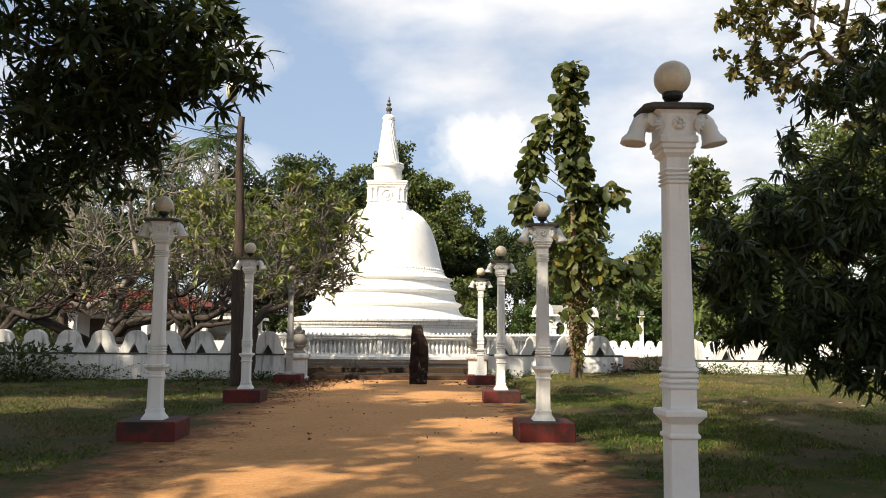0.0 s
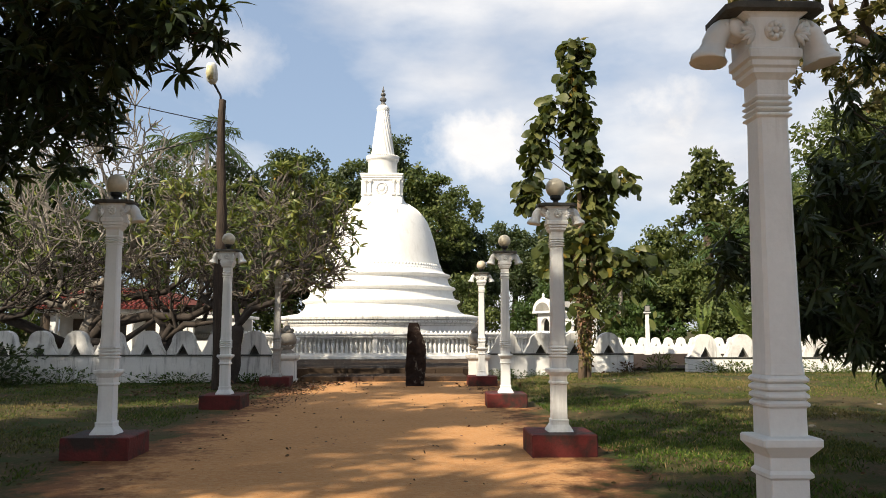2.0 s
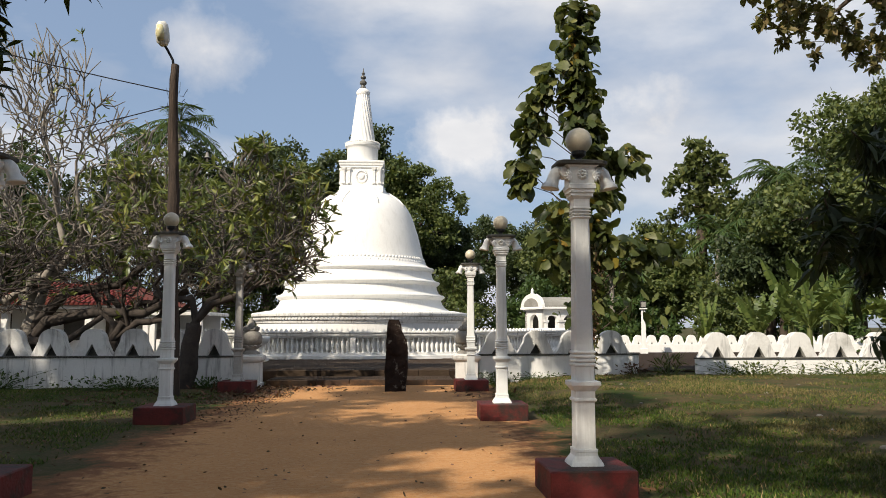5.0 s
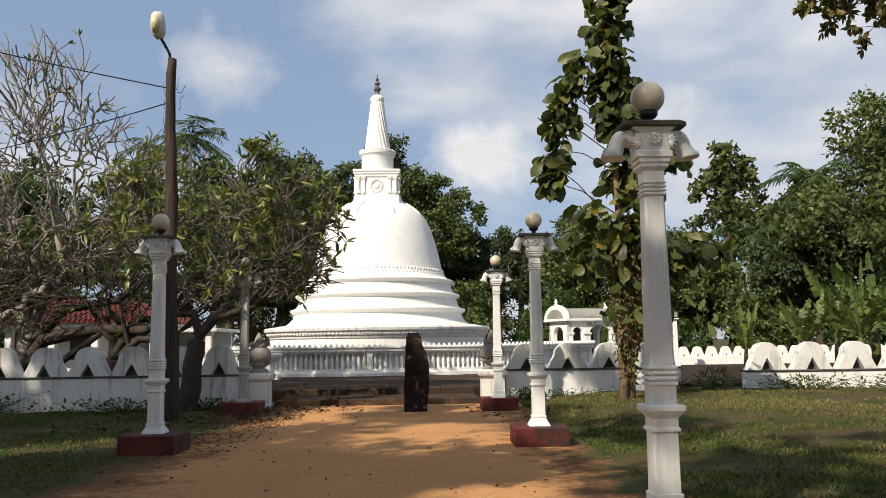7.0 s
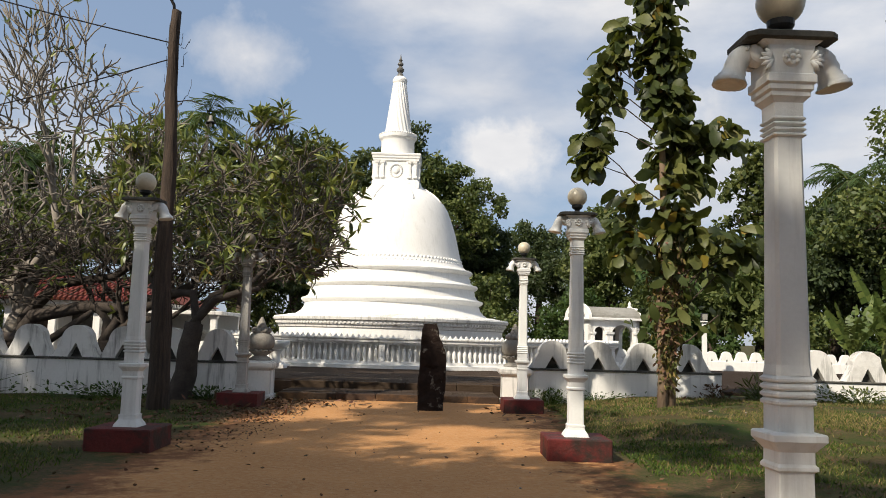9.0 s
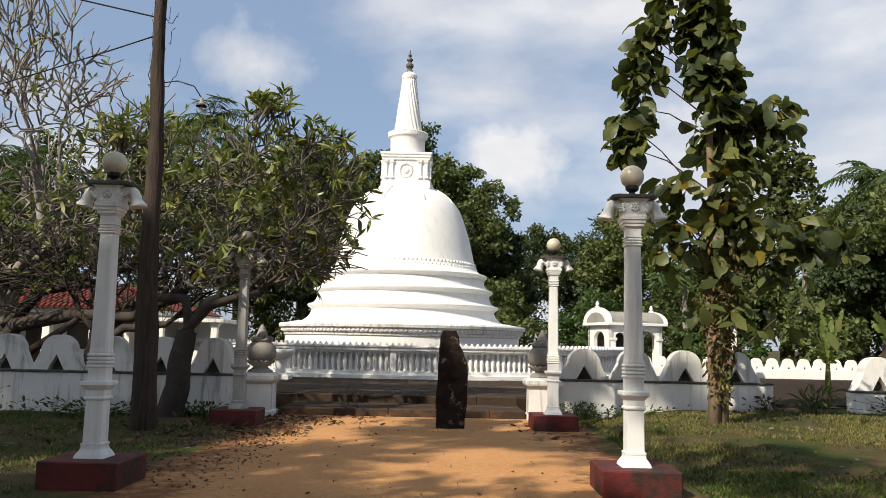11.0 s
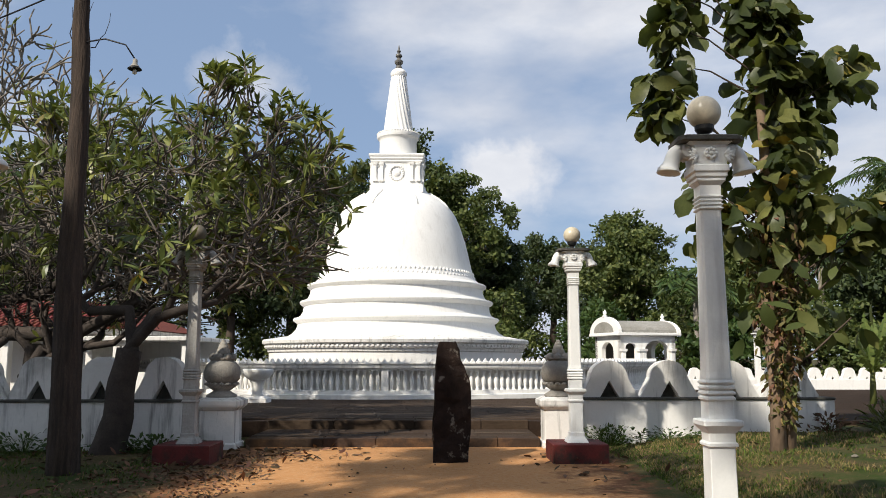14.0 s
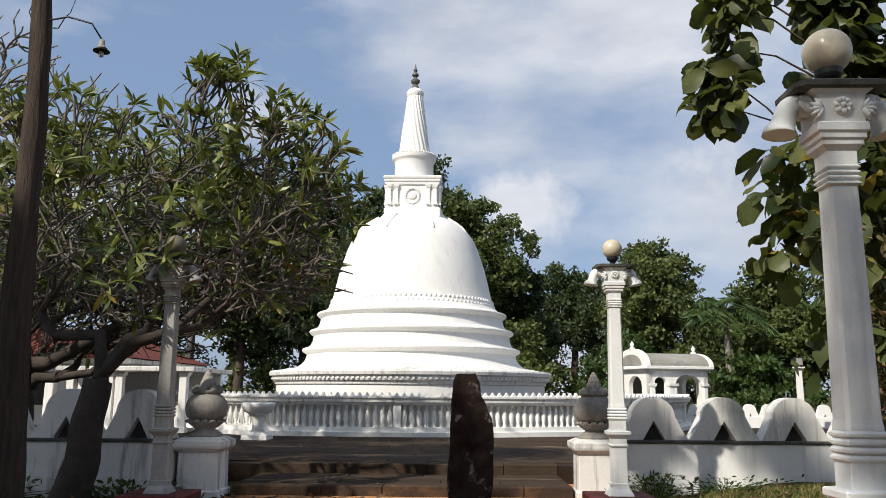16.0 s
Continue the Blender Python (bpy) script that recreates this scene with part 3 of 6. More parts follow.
# ---- ground ----
def build_ground():
    def axis(lo, hi, step):
        near = np.arange(lo, hi + step / 2, step)
        out = np.array([8, 20, 45, 100, 250, 600, 1500.0])
        return np.concatenate([lo - out[::-1], near, hi + out])
    xs, ys = axis(-14, 18, 0.25), axis(-6, 24, 0.25)
    X, Y = np.meshgrid(xs, ys)
    Z = ground_z(X, Y)
    near = (X > -14) & (X < 18) & (Y > -6) & (Y < 24)
    bumps = np.array([[noise.noise((x * 0.9, y * 0.9, 0.3)) * 0.035 + noise.noise((x * 3.0, y * 3.0, 1.3)) * 0.014 for x in xs] for y in ys])
    off_path = np.clip(np.maximum(PATH_L - X, X - PATH_R) / 0.8, 0.25, 1)
    Z = Z + np.where(near, bumps * off_path, 0)
    Z = np.where(Y > 24.5, np.minimum(Z, 0.0), Z)
    v = np.stack([X, Y, Z], -1).reshape(-1, 3)
    w = len(xs)
    i, j = np.meshgrid(np.arange(len(ys) - 1), np.arange(w - 1), indexing="ij")
    a = (i * w + j).ravel()
    me = mesh_from("ground", v, np.stack([a, a + 1, a + w + 1, a + w], 1), "ground")
    me.polygons.foreach_set("use_smooth", [True] * len(me.polygons))
    ob = new("ground", me)
    return tagged(ob, "red earth path between patchy green lawns", "ground", kind="structure")


build_ground()

# the raised stone terrace round the stupa, with a broad low step before it
TERRACE_Y, TERRACE_Z = 24.9, 0.30
terrace = thing("pavement", "dark weathered stone terrace around the white stupa", "pavement", kind="structure",
                bm=box(2.0, TERRACE_Y + 22, -0.2, 48, 44, 0.2 + TERRACE_Z - 0.03, 0), material="paving_bed")
rng = np.random.default_rng(5)
slab_shapes = [as_mesh("paving_stone", box(0, 0, -0.03, w, 0.46, 0.05 + h, 0.005)) for w in (0.62, 0.78, 0.94) for h in (0.0, 0.002)]
count = 0
y = TERRACE_Y + 0.66
while y < 33.0:
    x = -5.4 + rng.uniform(0, 0.4)
    while x < 3.6 and count < 290:
        s = int(rng.integers(0, 6))
        w = (0.62, 0.78, 0.94)[s // 2]
        if math.hypot(x + w / 2 + 1.75, y - 42.3) > 10.2:
            part("paving_stone", slab_shapes[s], "paving", terrace, m=pose(x + w / 2, y, TERRACE_Z - 0.03 + rng.uniform(-0.001, 0.002), rng.uniform(-0.15, 0.15), rng.uniform(-0.15, 0.15), rng.uniform(-0.6, 0.6)))
            count += 1
        x += w + 0.007
    y += 0.467
for rows, top in ((((23.2, 0.36), (23.56, 0.48), (24.04, 0.46), (24.5, 0.42)), 0.14), (((24.88, 0.44),), 0.29)):
    step = thing("stone_steps", "broad low worn stone step leading onto the terrace", "step", pose(0, 0, 0), group="terrace steps", kind="structure")
    for yy, dd in rows:
        x = -3.25
        while x < 1.38:
            w = min(float(rng.uniform(0.8, 1.5)), 1.4 - x)
            part("step_stone", box(x + w / 2, yy + dd / 2, -0.05, w - 0.006, dd - 0.006, 0.05 + top + rng.uniform(-0.008, 0.004), 0.014), "step" if yy == 23.2 else "paving", step)
            x += w


# ---- lamp posts ----
def lamp_post(label):
    root = thing("lamp_post", label, "lamp post", group="lamp posts along the path")
    part("plinth", box(0, 0, -0.1, 0.74, 0.74, 0.35, 0.012), "red", root, "dark red painted plinth, chipped")
    part("foot", turned_square([(0.145, 0.25), (0.134, 0.28), (0.1015, 0.33), (0.098, 0.36), (0.1015, 0.365), (0.1015, 0.385), (0.089, 0.39)]), "white_post", root)
    part("pedestal", turned_square([(0.087, 0.39), (0.084, 0.785), (0.1, 0.797), (0.1, 0.812), (0.088, 0.826), (0.088, 0.88), (0.105, 0.9), (0.126, 0.925), (0.132, 0.932), (0.132, 0.96), (0.126, 0.967), (0.086, 0.972), (0.085, 1.095)], 0.06), "white_post", root)
    for i in range(4):
        z = 1.098 + i * 0.036
        part("ring", turned_square([(0.086, z - 0.006), (0.099, z + 0.004), (0.099, z + 0.015), (0.086, z + 0.028)], 0.1), "white_post", root)
    part("shaft", turned_square([(0.088, 1.235), (0.088, 1.25), (0.083, 1.285), (0.0705, 2.396)], 0.2), "white_post", root)
    for i in range(4):
        z = 2.4 + i * 0.0275
        part("ring", turned_square([(0.0705, z - 0.005), (0.084, z + 0.005), (0.084, z + 0.011), (0.0705, z + 0.021)], 0.1), "white_post", root)
    part("neck", turned_square([(0.073, 2.5), (0.074, 2.57), (0.09, 2.588), (0.1, 2.597), (0.1, 2.618), (0.112, 2.628), (0.112, 2.652), (0.124, 2.662), (0.124, 2.7), (0.118, 2.706)], 0.05), "white_post", root)
    part("capital", loft([square_ring(a, z, 0.06, c) for a, c, z in ((0.112, 0.112, 2.706), (0.112, 0.116, 2.8), (0.118, 0.122, 2.846), (0.15, 0.138, 2.868), (0.16, 0.142, 2.874))]), "white_post", root)
    part("abacus", loft([square_ring(a, z, 0.22, c) for a, c, z in ((0.205, 0.15, 2.868), (0.226, 0.165, 2.876), (0.226, 0.165, 2.902), (0.2, 0.15, 2.912))]), "mould", root, "mould-darkened top slab")
    for sgn in (-1, 1):
        # head, ear and a trunk that arches out and flares at its end
        pts = [(sgn * x, 0, z) for x, z in ((0.1, 2.80), (0.14, 2.822), (0.175, 2.83), (0.206, 2.818), (0.228, 2.788), (0.24, 2.75), (0.25, 2.718), (0.26, 2.694), (0.266, 2.678), (0.267, 2.67))]
        radii = [0.04, 0.049, 0.054, 0.055, 0.054, 0.054, 0.06, 0.073, 0.083, 0.076]
        fine, ribs = [], []
        for k in range(len(pts) - 1):
            for q in (0.0, 0.5):
                fine.append(Vector(pts[k]).lerp(Vector(pts[k + 1]), q))
                ribs.append((radii[k] * (1 - q) + radii[k + 1] * q) * (1.05 if q else 0.97))
        bm = tube(fine + [pts[-1]], ribs + [radii[-1]], 16)
        bmesh.ops.scale(bm, vec=(1, 1.25, 1), verts=bm.verts)
        for side in (-1, 1):
            bmesh.ops.create_icosphere(bm, subdivisions=2, radius=0.05, matrix=Matrix.Translation((sgn * 0.15, side * 0.066, 2.815)) @ Matrix.Rotation(sgn * 0.5, 4, "Y") @ Matrix.Diagonal((0.75, 0.35, 1.1, 1)))
            bmesh.ops.create_icosphere(bm, subdivisions=1, radius=0.011, matrix=Matrix.Translation((sgn * 0.2, side * 0.07, 2.835)))
            for k in range(4):
                a = 0.5 + 0.35 * k
                bmesh.ops.create_icosphere(bm, subdivisions=1, radius=0.013, matrix=Matrix.Translation((sgn * (0.135 + 0.1 * math.sin(a)), side * 0.052, 2.755 + 0.1 * math.cos(a))))
        part("elephant_head", smooth(bm), "white_post", root, "moulded plaster elephant head with drooping trunk")
        tuft = bmesh.new()
        for a in range(5):
            ang = radians(-60 + a * 30)
            tube([(sgn * 0.095, -0.118, 2.77), (sgn * (0.1 + 0.03 * math.cos(ang)), -0.126, 2.77 + 0.035 * math.sin(ang)), (sgn * (0.1 + 0.062 * math.cos(ang)), -0.118, 2.77 + 0.062 * math.sin(ang))], [0.008, 0.014, 0.005], 6, tuft)
        part("leaf_moulding", smooth(tuft), "white_post", root)
        rb = bmesh.new()
        bmesh.ops.create_cone(rb, segments=20, radius1=0.05, radius2=0.044, depth=0.016, cap_ends=True, matrix=pose(0, sgn * 0.117, 2.785, 90))
        for a in range(8):
            bmesh.ops.create_icosphere(rb, subdivisions=1, radius=0.016, matrix=Matrix.Translation((0.031 * math.cos(a * math.pi / 4), sgn * 0.126, 2.785 + 0.031 * math.sin(a * math.pi / 4))))
        bmesh.ops.create_icosphere(rb, subdivisions=2, radius=0.015, matrix=Matrix.Translation((0, sgn * 0.131, 2.785)))
        part("rosette", smooth(rb), "white_post", root, "round moulded flower")
    part("lamp_holder", lathe([(0.03, 2.908), (0.031, 2.955), (0.055, 2.968), (0.066, 2.985), (0.068, 3.025), (0.05, 3.03)], 20), "black", root, "black plastic lamp holder")
    gb = bmesh.new()
    bmesh.ops.create_uvsphere(gb, u_segments=32, v_segments=20, radius=0.119, matrix=Matrix.Translation((0, 0, 3.112)))
    part("globe", smooth(gb), "globe", root, "cream glass globe")
    return root


POST_L, POST_R = -3.52, 1.68
first_post = lamp_post("white plaster lamp post with globe on a red plinth")
first_post.matrix_basis = pose(1.655, 4.26, -0.02)
for x, y, turn in ((POST_R, 10.11, 0.8), (POST_R, 15.84, -1.0), (POST_R, 21.53, 0.5), (-3.49, 10.02, 1.2), (POST_L, 15.7, -0.8), (-3.57, 21.38, 0.4)):
    copy = copy_thing(first_post, pose(x, y, 0, 0, 0, turn))
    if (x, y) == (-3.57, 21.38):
        tagged(copy, "grimy lamp post half hidden by frangipani leaves, tree shade in its colour", "lamp post")
        # darker copies of the post materials carry tree shade as well as grime
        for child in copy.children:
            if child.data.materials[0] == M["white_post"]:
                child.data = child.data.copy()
                child.data.materials[0] = M["post_stained_shaded"]
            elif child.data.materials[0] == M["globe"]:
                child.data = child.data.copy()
                child.data.materials[0] = M["globe_grimy_shaded"]


# ---- standing stone ----
def standing_stone():
    outline = [(-0.235, -0.15), (-0.255, 0.3), (-0.25, 0.8), (-0.235, 1.2), (-0.225, 1.5), (-0.2, 1.6), (0.02, 1.61), (0.07, 1.5), (0.09, 1.38), (0.16, 1.26), (0.225, 1.1), (0.25, 0.7), (0.235, 0.25), (0.2, -0.15)]
    bm = slab(outline, -0.13, 0.13)
    bmesh.ops.subdivide_edges(bm, edges=bm.edges, cuts=3, use_grid_fill=True)
    for v in bm.verts:
        n = noise.noise(v.co * 3.1) * 0.05 + noise.noise(v.co * 9) * 0.022
        edge = 1 - 0.25 * abs(v.co.x) / 0.25
        v.co += Vector((n * 0.6, (n * 1.2), n * 0.3))
        v.co.y *= edge
    return thing("standing_stone", "upright dark lichen-spotted stone slab in the path", "stone", pose(-0.03, 21.45, 0, 0, 1.0, 3), bm=bm, material="rock")


standing_stone()


# ---- enclosure walls with arched merlons ----
def merlon_outline(w, h, r, notch_w, notch_h):
    pts = [(-w / 2, 0)]
    for i in range(1, 9):                        # flared foot up to the round head
        t = i / 9
        pts.append((-w / 2 + (w / 2 - r) * t ** 0.95, (h - r) * t ** 1.15))
    for i in range(0, 13):
        a = math.pi - math.pi * i / 12
        pts.append((r * math.cos(a), h - r + r * math.sin(a)))
    for i in range(8, 0, -1):
        t = i / 9
        pts.append((w / 2 - (w / 2 - r) * t ** 0.95, (h - r) * t ** 1.15))
    pts += [(w / 2, 0), (notch_w / 2, 0), (0, notch_h), (-notch_w / 2, 0)]
    return pts


merlon_mesh = as_mesh("merlon", slab(merlon_outline(0.965, 0.65, 0.295, 0.31, 0.29), -0.15, 0.15))


# dark-coloured panel that closes the merlon's triangular notch
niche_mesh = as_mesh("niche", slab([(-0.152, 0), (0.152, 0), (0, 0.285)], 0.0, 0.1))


def merlon_wall(name, label, x0, x1, y, z0, z1, first, step, material, tall=1.0):
    w = thing(name, label, "wall", kind="structure")
    part("wall_base", box((x0 + x1) / 2, y, z0 - 0.3, x1 - x0, 0.36, z1 - z0 + 0.3 - 0.03, 0.01), material, w)
    part("coping", box((x0 + x1) / 2, y, z1 - 0.03, x1 - x0 + 0.02, 0.42, 0.045, 0.012), "mould", w, "mould-blackened coping")
    x = first
    while x0 + 0.3 < x < x1 - 0.3:
        part("merlon", merlon_mesh, material, w, m=pose(x, y, z1 + 0.012, 0, 0, rng.uniform(-0.6, 0.6)) @ Matrix.Diagonal((1, 1, tall, 1)))
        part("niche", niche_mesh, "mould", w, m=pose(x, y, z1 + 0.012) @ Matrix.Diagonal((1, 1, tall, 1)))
        x += step
    return w


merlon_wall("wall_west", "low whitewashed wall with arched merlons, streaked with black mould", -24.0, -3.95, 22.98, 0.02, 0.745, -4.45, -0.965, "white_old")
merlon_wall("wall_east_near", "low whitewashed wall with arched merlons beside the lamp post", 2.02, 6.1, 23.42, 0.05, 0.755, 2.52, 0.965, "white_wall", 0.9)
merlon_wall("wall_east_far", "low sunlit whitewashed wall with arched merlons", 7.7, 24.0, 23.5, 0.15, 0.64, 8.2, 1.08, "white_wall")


# ---- pedestals with urns of plenty ----
def urn_pedestal(label):
    root = thing("urn_pedestal", label, "pedestal", group="urn pedestals at the terrace steps")
    part("pedestal", turned_square([(0.30, 0.0), (0.30, 0.08), (0.27, 0.1), (0.265, 0.58), (0.29, 0.6), (0.33, 0.64), (0.34, 0.67), (0.34, 0.73), (0.3, 0.75), (0.24, 0.78)], 0.03), "white_old", root)
    part("lotus_base", smooth(lathe([(0.16, 0.75), (0.23, 0.78), (0.24, 0.81), (0.16, 0.86), (0.13, 0.88), (0.2, 0.93), (0.255, 0.98)], 24)), "urn", root)
    pet = bmesh.new()
    for a in range(14):
        t = a * 2 * math.pi / 14
        bmesh.ops.create_icosphere(pet, subdivisions=1, radius=0.05, matrix=Matrix.Translation((0.232 * math.cos(t), 0.232 * math.sin(t), 0.985)) @ Matrix.Diagonal((1, 1, 0.6, 1)))
    part("lotus_petals", smooth(pet), "urn", root, "ring of moulded lotus petals")
    part("urn", smooth(lathe([(0.2, 0.99), (0.27, 1.06), (0.285, 1.15), (0.265, 1.25), (0.2, 1.33), (0.15, 1.355), (0.19, 1.375), (0.19, 1.395), (0.12, 1.4)], 28)), "urn", root)
    fl = bmesh.new()
    for a in range(7):
        t = a * 2 * math.pi / 7
        bmesh.ops.create_icosphere(fl, subdivisions=1, radius=0.075, matrix=Matrix.Translation((0.15 * math.cos(t), 0.13 * math.sin(t), 1.4)))
    for i, (r, z) in enumerate(((0.11, 1.47), (0.085, 1.54), (0.06, 1.6), (0.035, 1.65))):
        bmesh.ops.create_icosphere(fl, subdivisions=2, radius=r, matrix=Matrix.Translation((0, 0, z)))
    part("lotus_heap", smooth(fl), "urn", root, "moulded lotus buds heaped in the urn")
    return root


urn_a = urn_pedestal("whitewashed pedestal with a moulded urn of lotus flowers")
urn_a.matrix_basis = pose(1.72, 23.32, 0.0)
copy_thing(urn_a, pose(-3.62, 23.12, 0.0))

# ---- the stupa ----
SX, SY = -1.87, 42.3
stupa = thing("stupa", "large whitewashed bell-shaped stupa with tiered base", "stupa", pose(SX, SY, TERRACE_Z))
Z0 = TERRACE_Z


def st(profile, n=72):
    return smooth(lathe([(r, z - Z0) for r, z in profile], n))


def stupa_part(name, profile, n=72, material="white", label="", sharp=28):
    ob = part(name, st(profile, n), material, stupa, label)
    ob.data.set_sharp_from_angle(angle=radians(sharp))
    return ob


stupa_part("base_drum", [(4.95, 0.25), (4.95, 1.72), (4.9, 1.74)], 96)
stupa_part("base_plate", [(4.92, 1.60), (5.0, 1.64), (5.02, 1.74), (5.08, 1.76), (5.1, 1.9), (5.2, 1.94), (5.22, 2.04), (5.18, 2.1), (4.85, 2.14), (4.55, 2.2)], 96, "white_stained")
dentil_mesh = as_mesh("dentil", box(0, 0, 0, 0.06, 0.09, 0.07, 0.006))
for i in range(180):
    t = i * 2 * math.pi / 180
    if math.sin(t) < 0.35:
        part("dentil", dentil_mesh, "white", stupa, m=Matrix.Rotation(t, 4, "Z") @ Matrix.Translation((5.1, 0, 1.8 - Z0)))
stupa_part("lower_skirt", [(4.6, 2.12), (4.45, 2.16), (4.3, 2.22), (4.08, 2.36), (3.95, 2.52), (3.9, 2.66), (3.89, 2.75)], 96)
stupa_part("tier", [(3.88, 2.70), (3.98, 2.78), (4.06, 2.84), (4.07, 2.89), (4.04, 2.93), (3.92, 2.96), (3.78, 3.04), (3.7, 3.2), (3.66, 3.42)], 96)
stupa_part("tier", [(3.64, 3.38), (3.75, 3.45), (3.82, 3.51), (3.83, 3.56), (3.8, 3.6), (3.68, 3.63), (3.53, 3.71), (3.45, 3.88), (3.41, 4.08)], 96)
stupa_part("tier", [(3.39, 4.03), (3.49, 4.1), (3.56, 4.16), (3.57, 4.21), (3.54, 4.25), (3.43, 4.28), (3.3, 4.33), (3.15, 4.42)], 96)
stupa_part("dome", [(3.3, 4.3), (3.24, 4.38), (3.14, 4.47), (3.1, 4.56), (3.04, 4.72), (2.98, 4.92), (2.91, 5.25), (2.84, 5.57), (2.74, 5.97), (2.62, 6.34), (2.5, 6.7), (2.37, 7.01), (2.22, 7.25), (2.05, 7.46), (1.8, 7.66), (1.55, 7.82), (1.38, 7.92), (1.26, 8.02), (1.16, 8.14), (1.1, 8.3)], 96, sharp=40)
bead = bmesh.new()
for row, (rr, zz, size) in enumerate(((3.06, 4.68, 0.07), (3.12, 4.53, 0.045))):
    for i in range(110):
        t = (i + 0.5 * row) * 2 * math.pi / 110
        bmesh.ops.create_icosphere(bead, subdivisions=1, radius=size, matrix=Matrix.Translation((rr * math.cos(t), rr * math.sin(t), zz - Z0)) @ Matrix.Rotation(t, 4, "Z") @ Matrix.Diagonal((0.45, 1, 1.1, 1)))
part("petal_band", smooth(bead), "white", stupa, "band of moulded lotus petals")
tassel_mesh = as_mesh("tassel", smooth(tube([(1.4, 0, 7.93 - Z0), (1.83, 0, 7.66 - Z0), (2.07, 0, 7.46 - Z0), (2.24, 0, 7.25 - Z0)], [0.05, 0.045, 0.04, 0.03], 6)))
for i in range(8):
    part("tassel", tassel_mesh, "white", stupa, "moulded tassel on the dome's shoulder", m=Matrix.Rotation((i + 0.5) * math.pi / 4, 4, "Z"))
# square railing box
harm = part("square_box", turned_square([(1.06, 7.9 - Z0), (1.06, 8.16 - Z0), (1.0, 8.24 - Z0), (0.97, 9.12 - Z0), (1.0, 9.14 - Z0)], 0.02), "white", stupa)
part("cornice", turned_square([(1.0, 9.1 - Z0), (1.03, 9.14 - Z0), (1.03, 9.2 - Z0), (1.07, 9.25 - Z0), (1.07, 9.32 - Z0), (1.1, 9.36 - Z0), (1.11, 9.42 - Z0), (1.07, 9.46 - Z0), (0.8, 9.48 - Z0)], 0.02), "white", harm)
for k in range(4):
    for off in (-0.86, -0.6, 0.6, 0.86):
        bmp = turned_square([(0.09, 0), (0.09, 0.06), (0.065, 0.09), (0.06, 0.62), (0.09, 0.68), (0.1, 0.76)], 0.1)
        part("pilaster", bmp, "white", harm, m=Matrix.Rotation(k * math.pi / 2, 4, "Z") @ Matrix.Translation((off, -0.99, 8.34 - Z0)))
    ring = bmesh.new()
    for a in range(20):
        t = a * 2 * math.pi / 20
        bmesh.ops.create_icosphere(ring, subdivisions=1, radius=0.06, matrix=Matrix.Translation((0.26 * math.cos(t), 0, 0.29 * math.sin(t))))
    bmesh.ops.create_icosphere(ring, subdivisions=2, radius=0.17, matrix=Matrix.Diagonal((1, 0.35, 1, 1)))
    part("roundel", smooth(ring), "white", harm, "moulded sun disc", m=Matrix.Rotation(k * math.pi / 2, 4, "Z") @ Matrix.Translation((0, -0.985, 8.68 - Z0)))
stupa_part("drum", [(0.84, 9.46), (0.8, 9.5), (0.76, 9.56), (0.76, 10.18), (0.79, 10.25), (0.85, 10.31), (0.87, 10.38), (0.87, 10.46), (0.82, 10.5), (0.6, 10.53)], 48)
collar = bmesh.new()
for i in range(48):
    t = i * 2 * math.pi / 48
    bmesh.ops.create_icosphere(collar, subdivisions=1, radius=0.05, matrix=Matrix.Translation((0.84 * math.cos(t), 0.84 * math.sin(t), 10.49 - Z0)))
part("bead_collar", smooth(collar), "white_stained", stupa, "ring of grey-stained plaster beads under the spire")
# spire with spiral fluting
ns = 120
rings = []
for k in range(33):
    z = 10.5 + (12.96 - 10.5) * k / 32
    r = 0.615 + (0.3 - 0.615) * k / 32
    rings.append([((r + 0.016 * math.sin(20 * a + 13.0 * (z - 10.5) / 2.3)) * math.cos(a), (r + 0.016 * math.sin(20 * a + 13.0 * (z - 10.5) / 2.3)) * math.sin(a), z - Z0) for a in [2 * math.pi * i / ns for i in range(ns)]])
part("spire", smooth(loft(rings)), "white", stupa, "spirally fluted cone")
stupa_part("spire_cap", [(0.29, 12.93), (0.32, 12.98), (0.335, 13.04), (0.345, 13.1), (0.34, 13.15), (0.3, 13.2), (0.28, 13.24), (0.2, 13.3), (0.14, 13.32)], 32)
stupa_part("finial", [(0.1, 13.28), (0.15, 13.34), (0.13, 13.42), (0.09, 13.48), (0.17, 13.58), (0.18, 13.66), (0.1, 13.74), (0.07, 13.8), (0.14, 13.88), (0.13, 13.94), (0.05, 14.02), (0.09, 14.1), (0.04, 14.18), (0.015, 14.37)], 20, "metal", "dark gilt metal pinnacle")

# ---- balustrade ring ----
BR = 9.75
bal = thing("balustrade", "round whitewashed balustrade with turned balusters and toothed crest", "balustrade", pose(SX, SY, TERRACE_Z))


def ring_part(name, prof, material, parent, label="", n=128):
    bm = bmesh.new()
    vs = []
    for i in range(n):
        t = 2 * math.pi * i / n
        vs.append([bm.verts.new((r * math.cos(t), r * math.sin(t), z)) for r, z in prof])
    k = len(prof)
    for i in range(n):
        a, c = vs[i], vs[(i + 1) % n]
        for j in range(k):
            bm.faces.new((a[j], a[(j + 1) % k], c[(j + 1) % k], c[j]))
    return part(name, bm, material, parent, label)


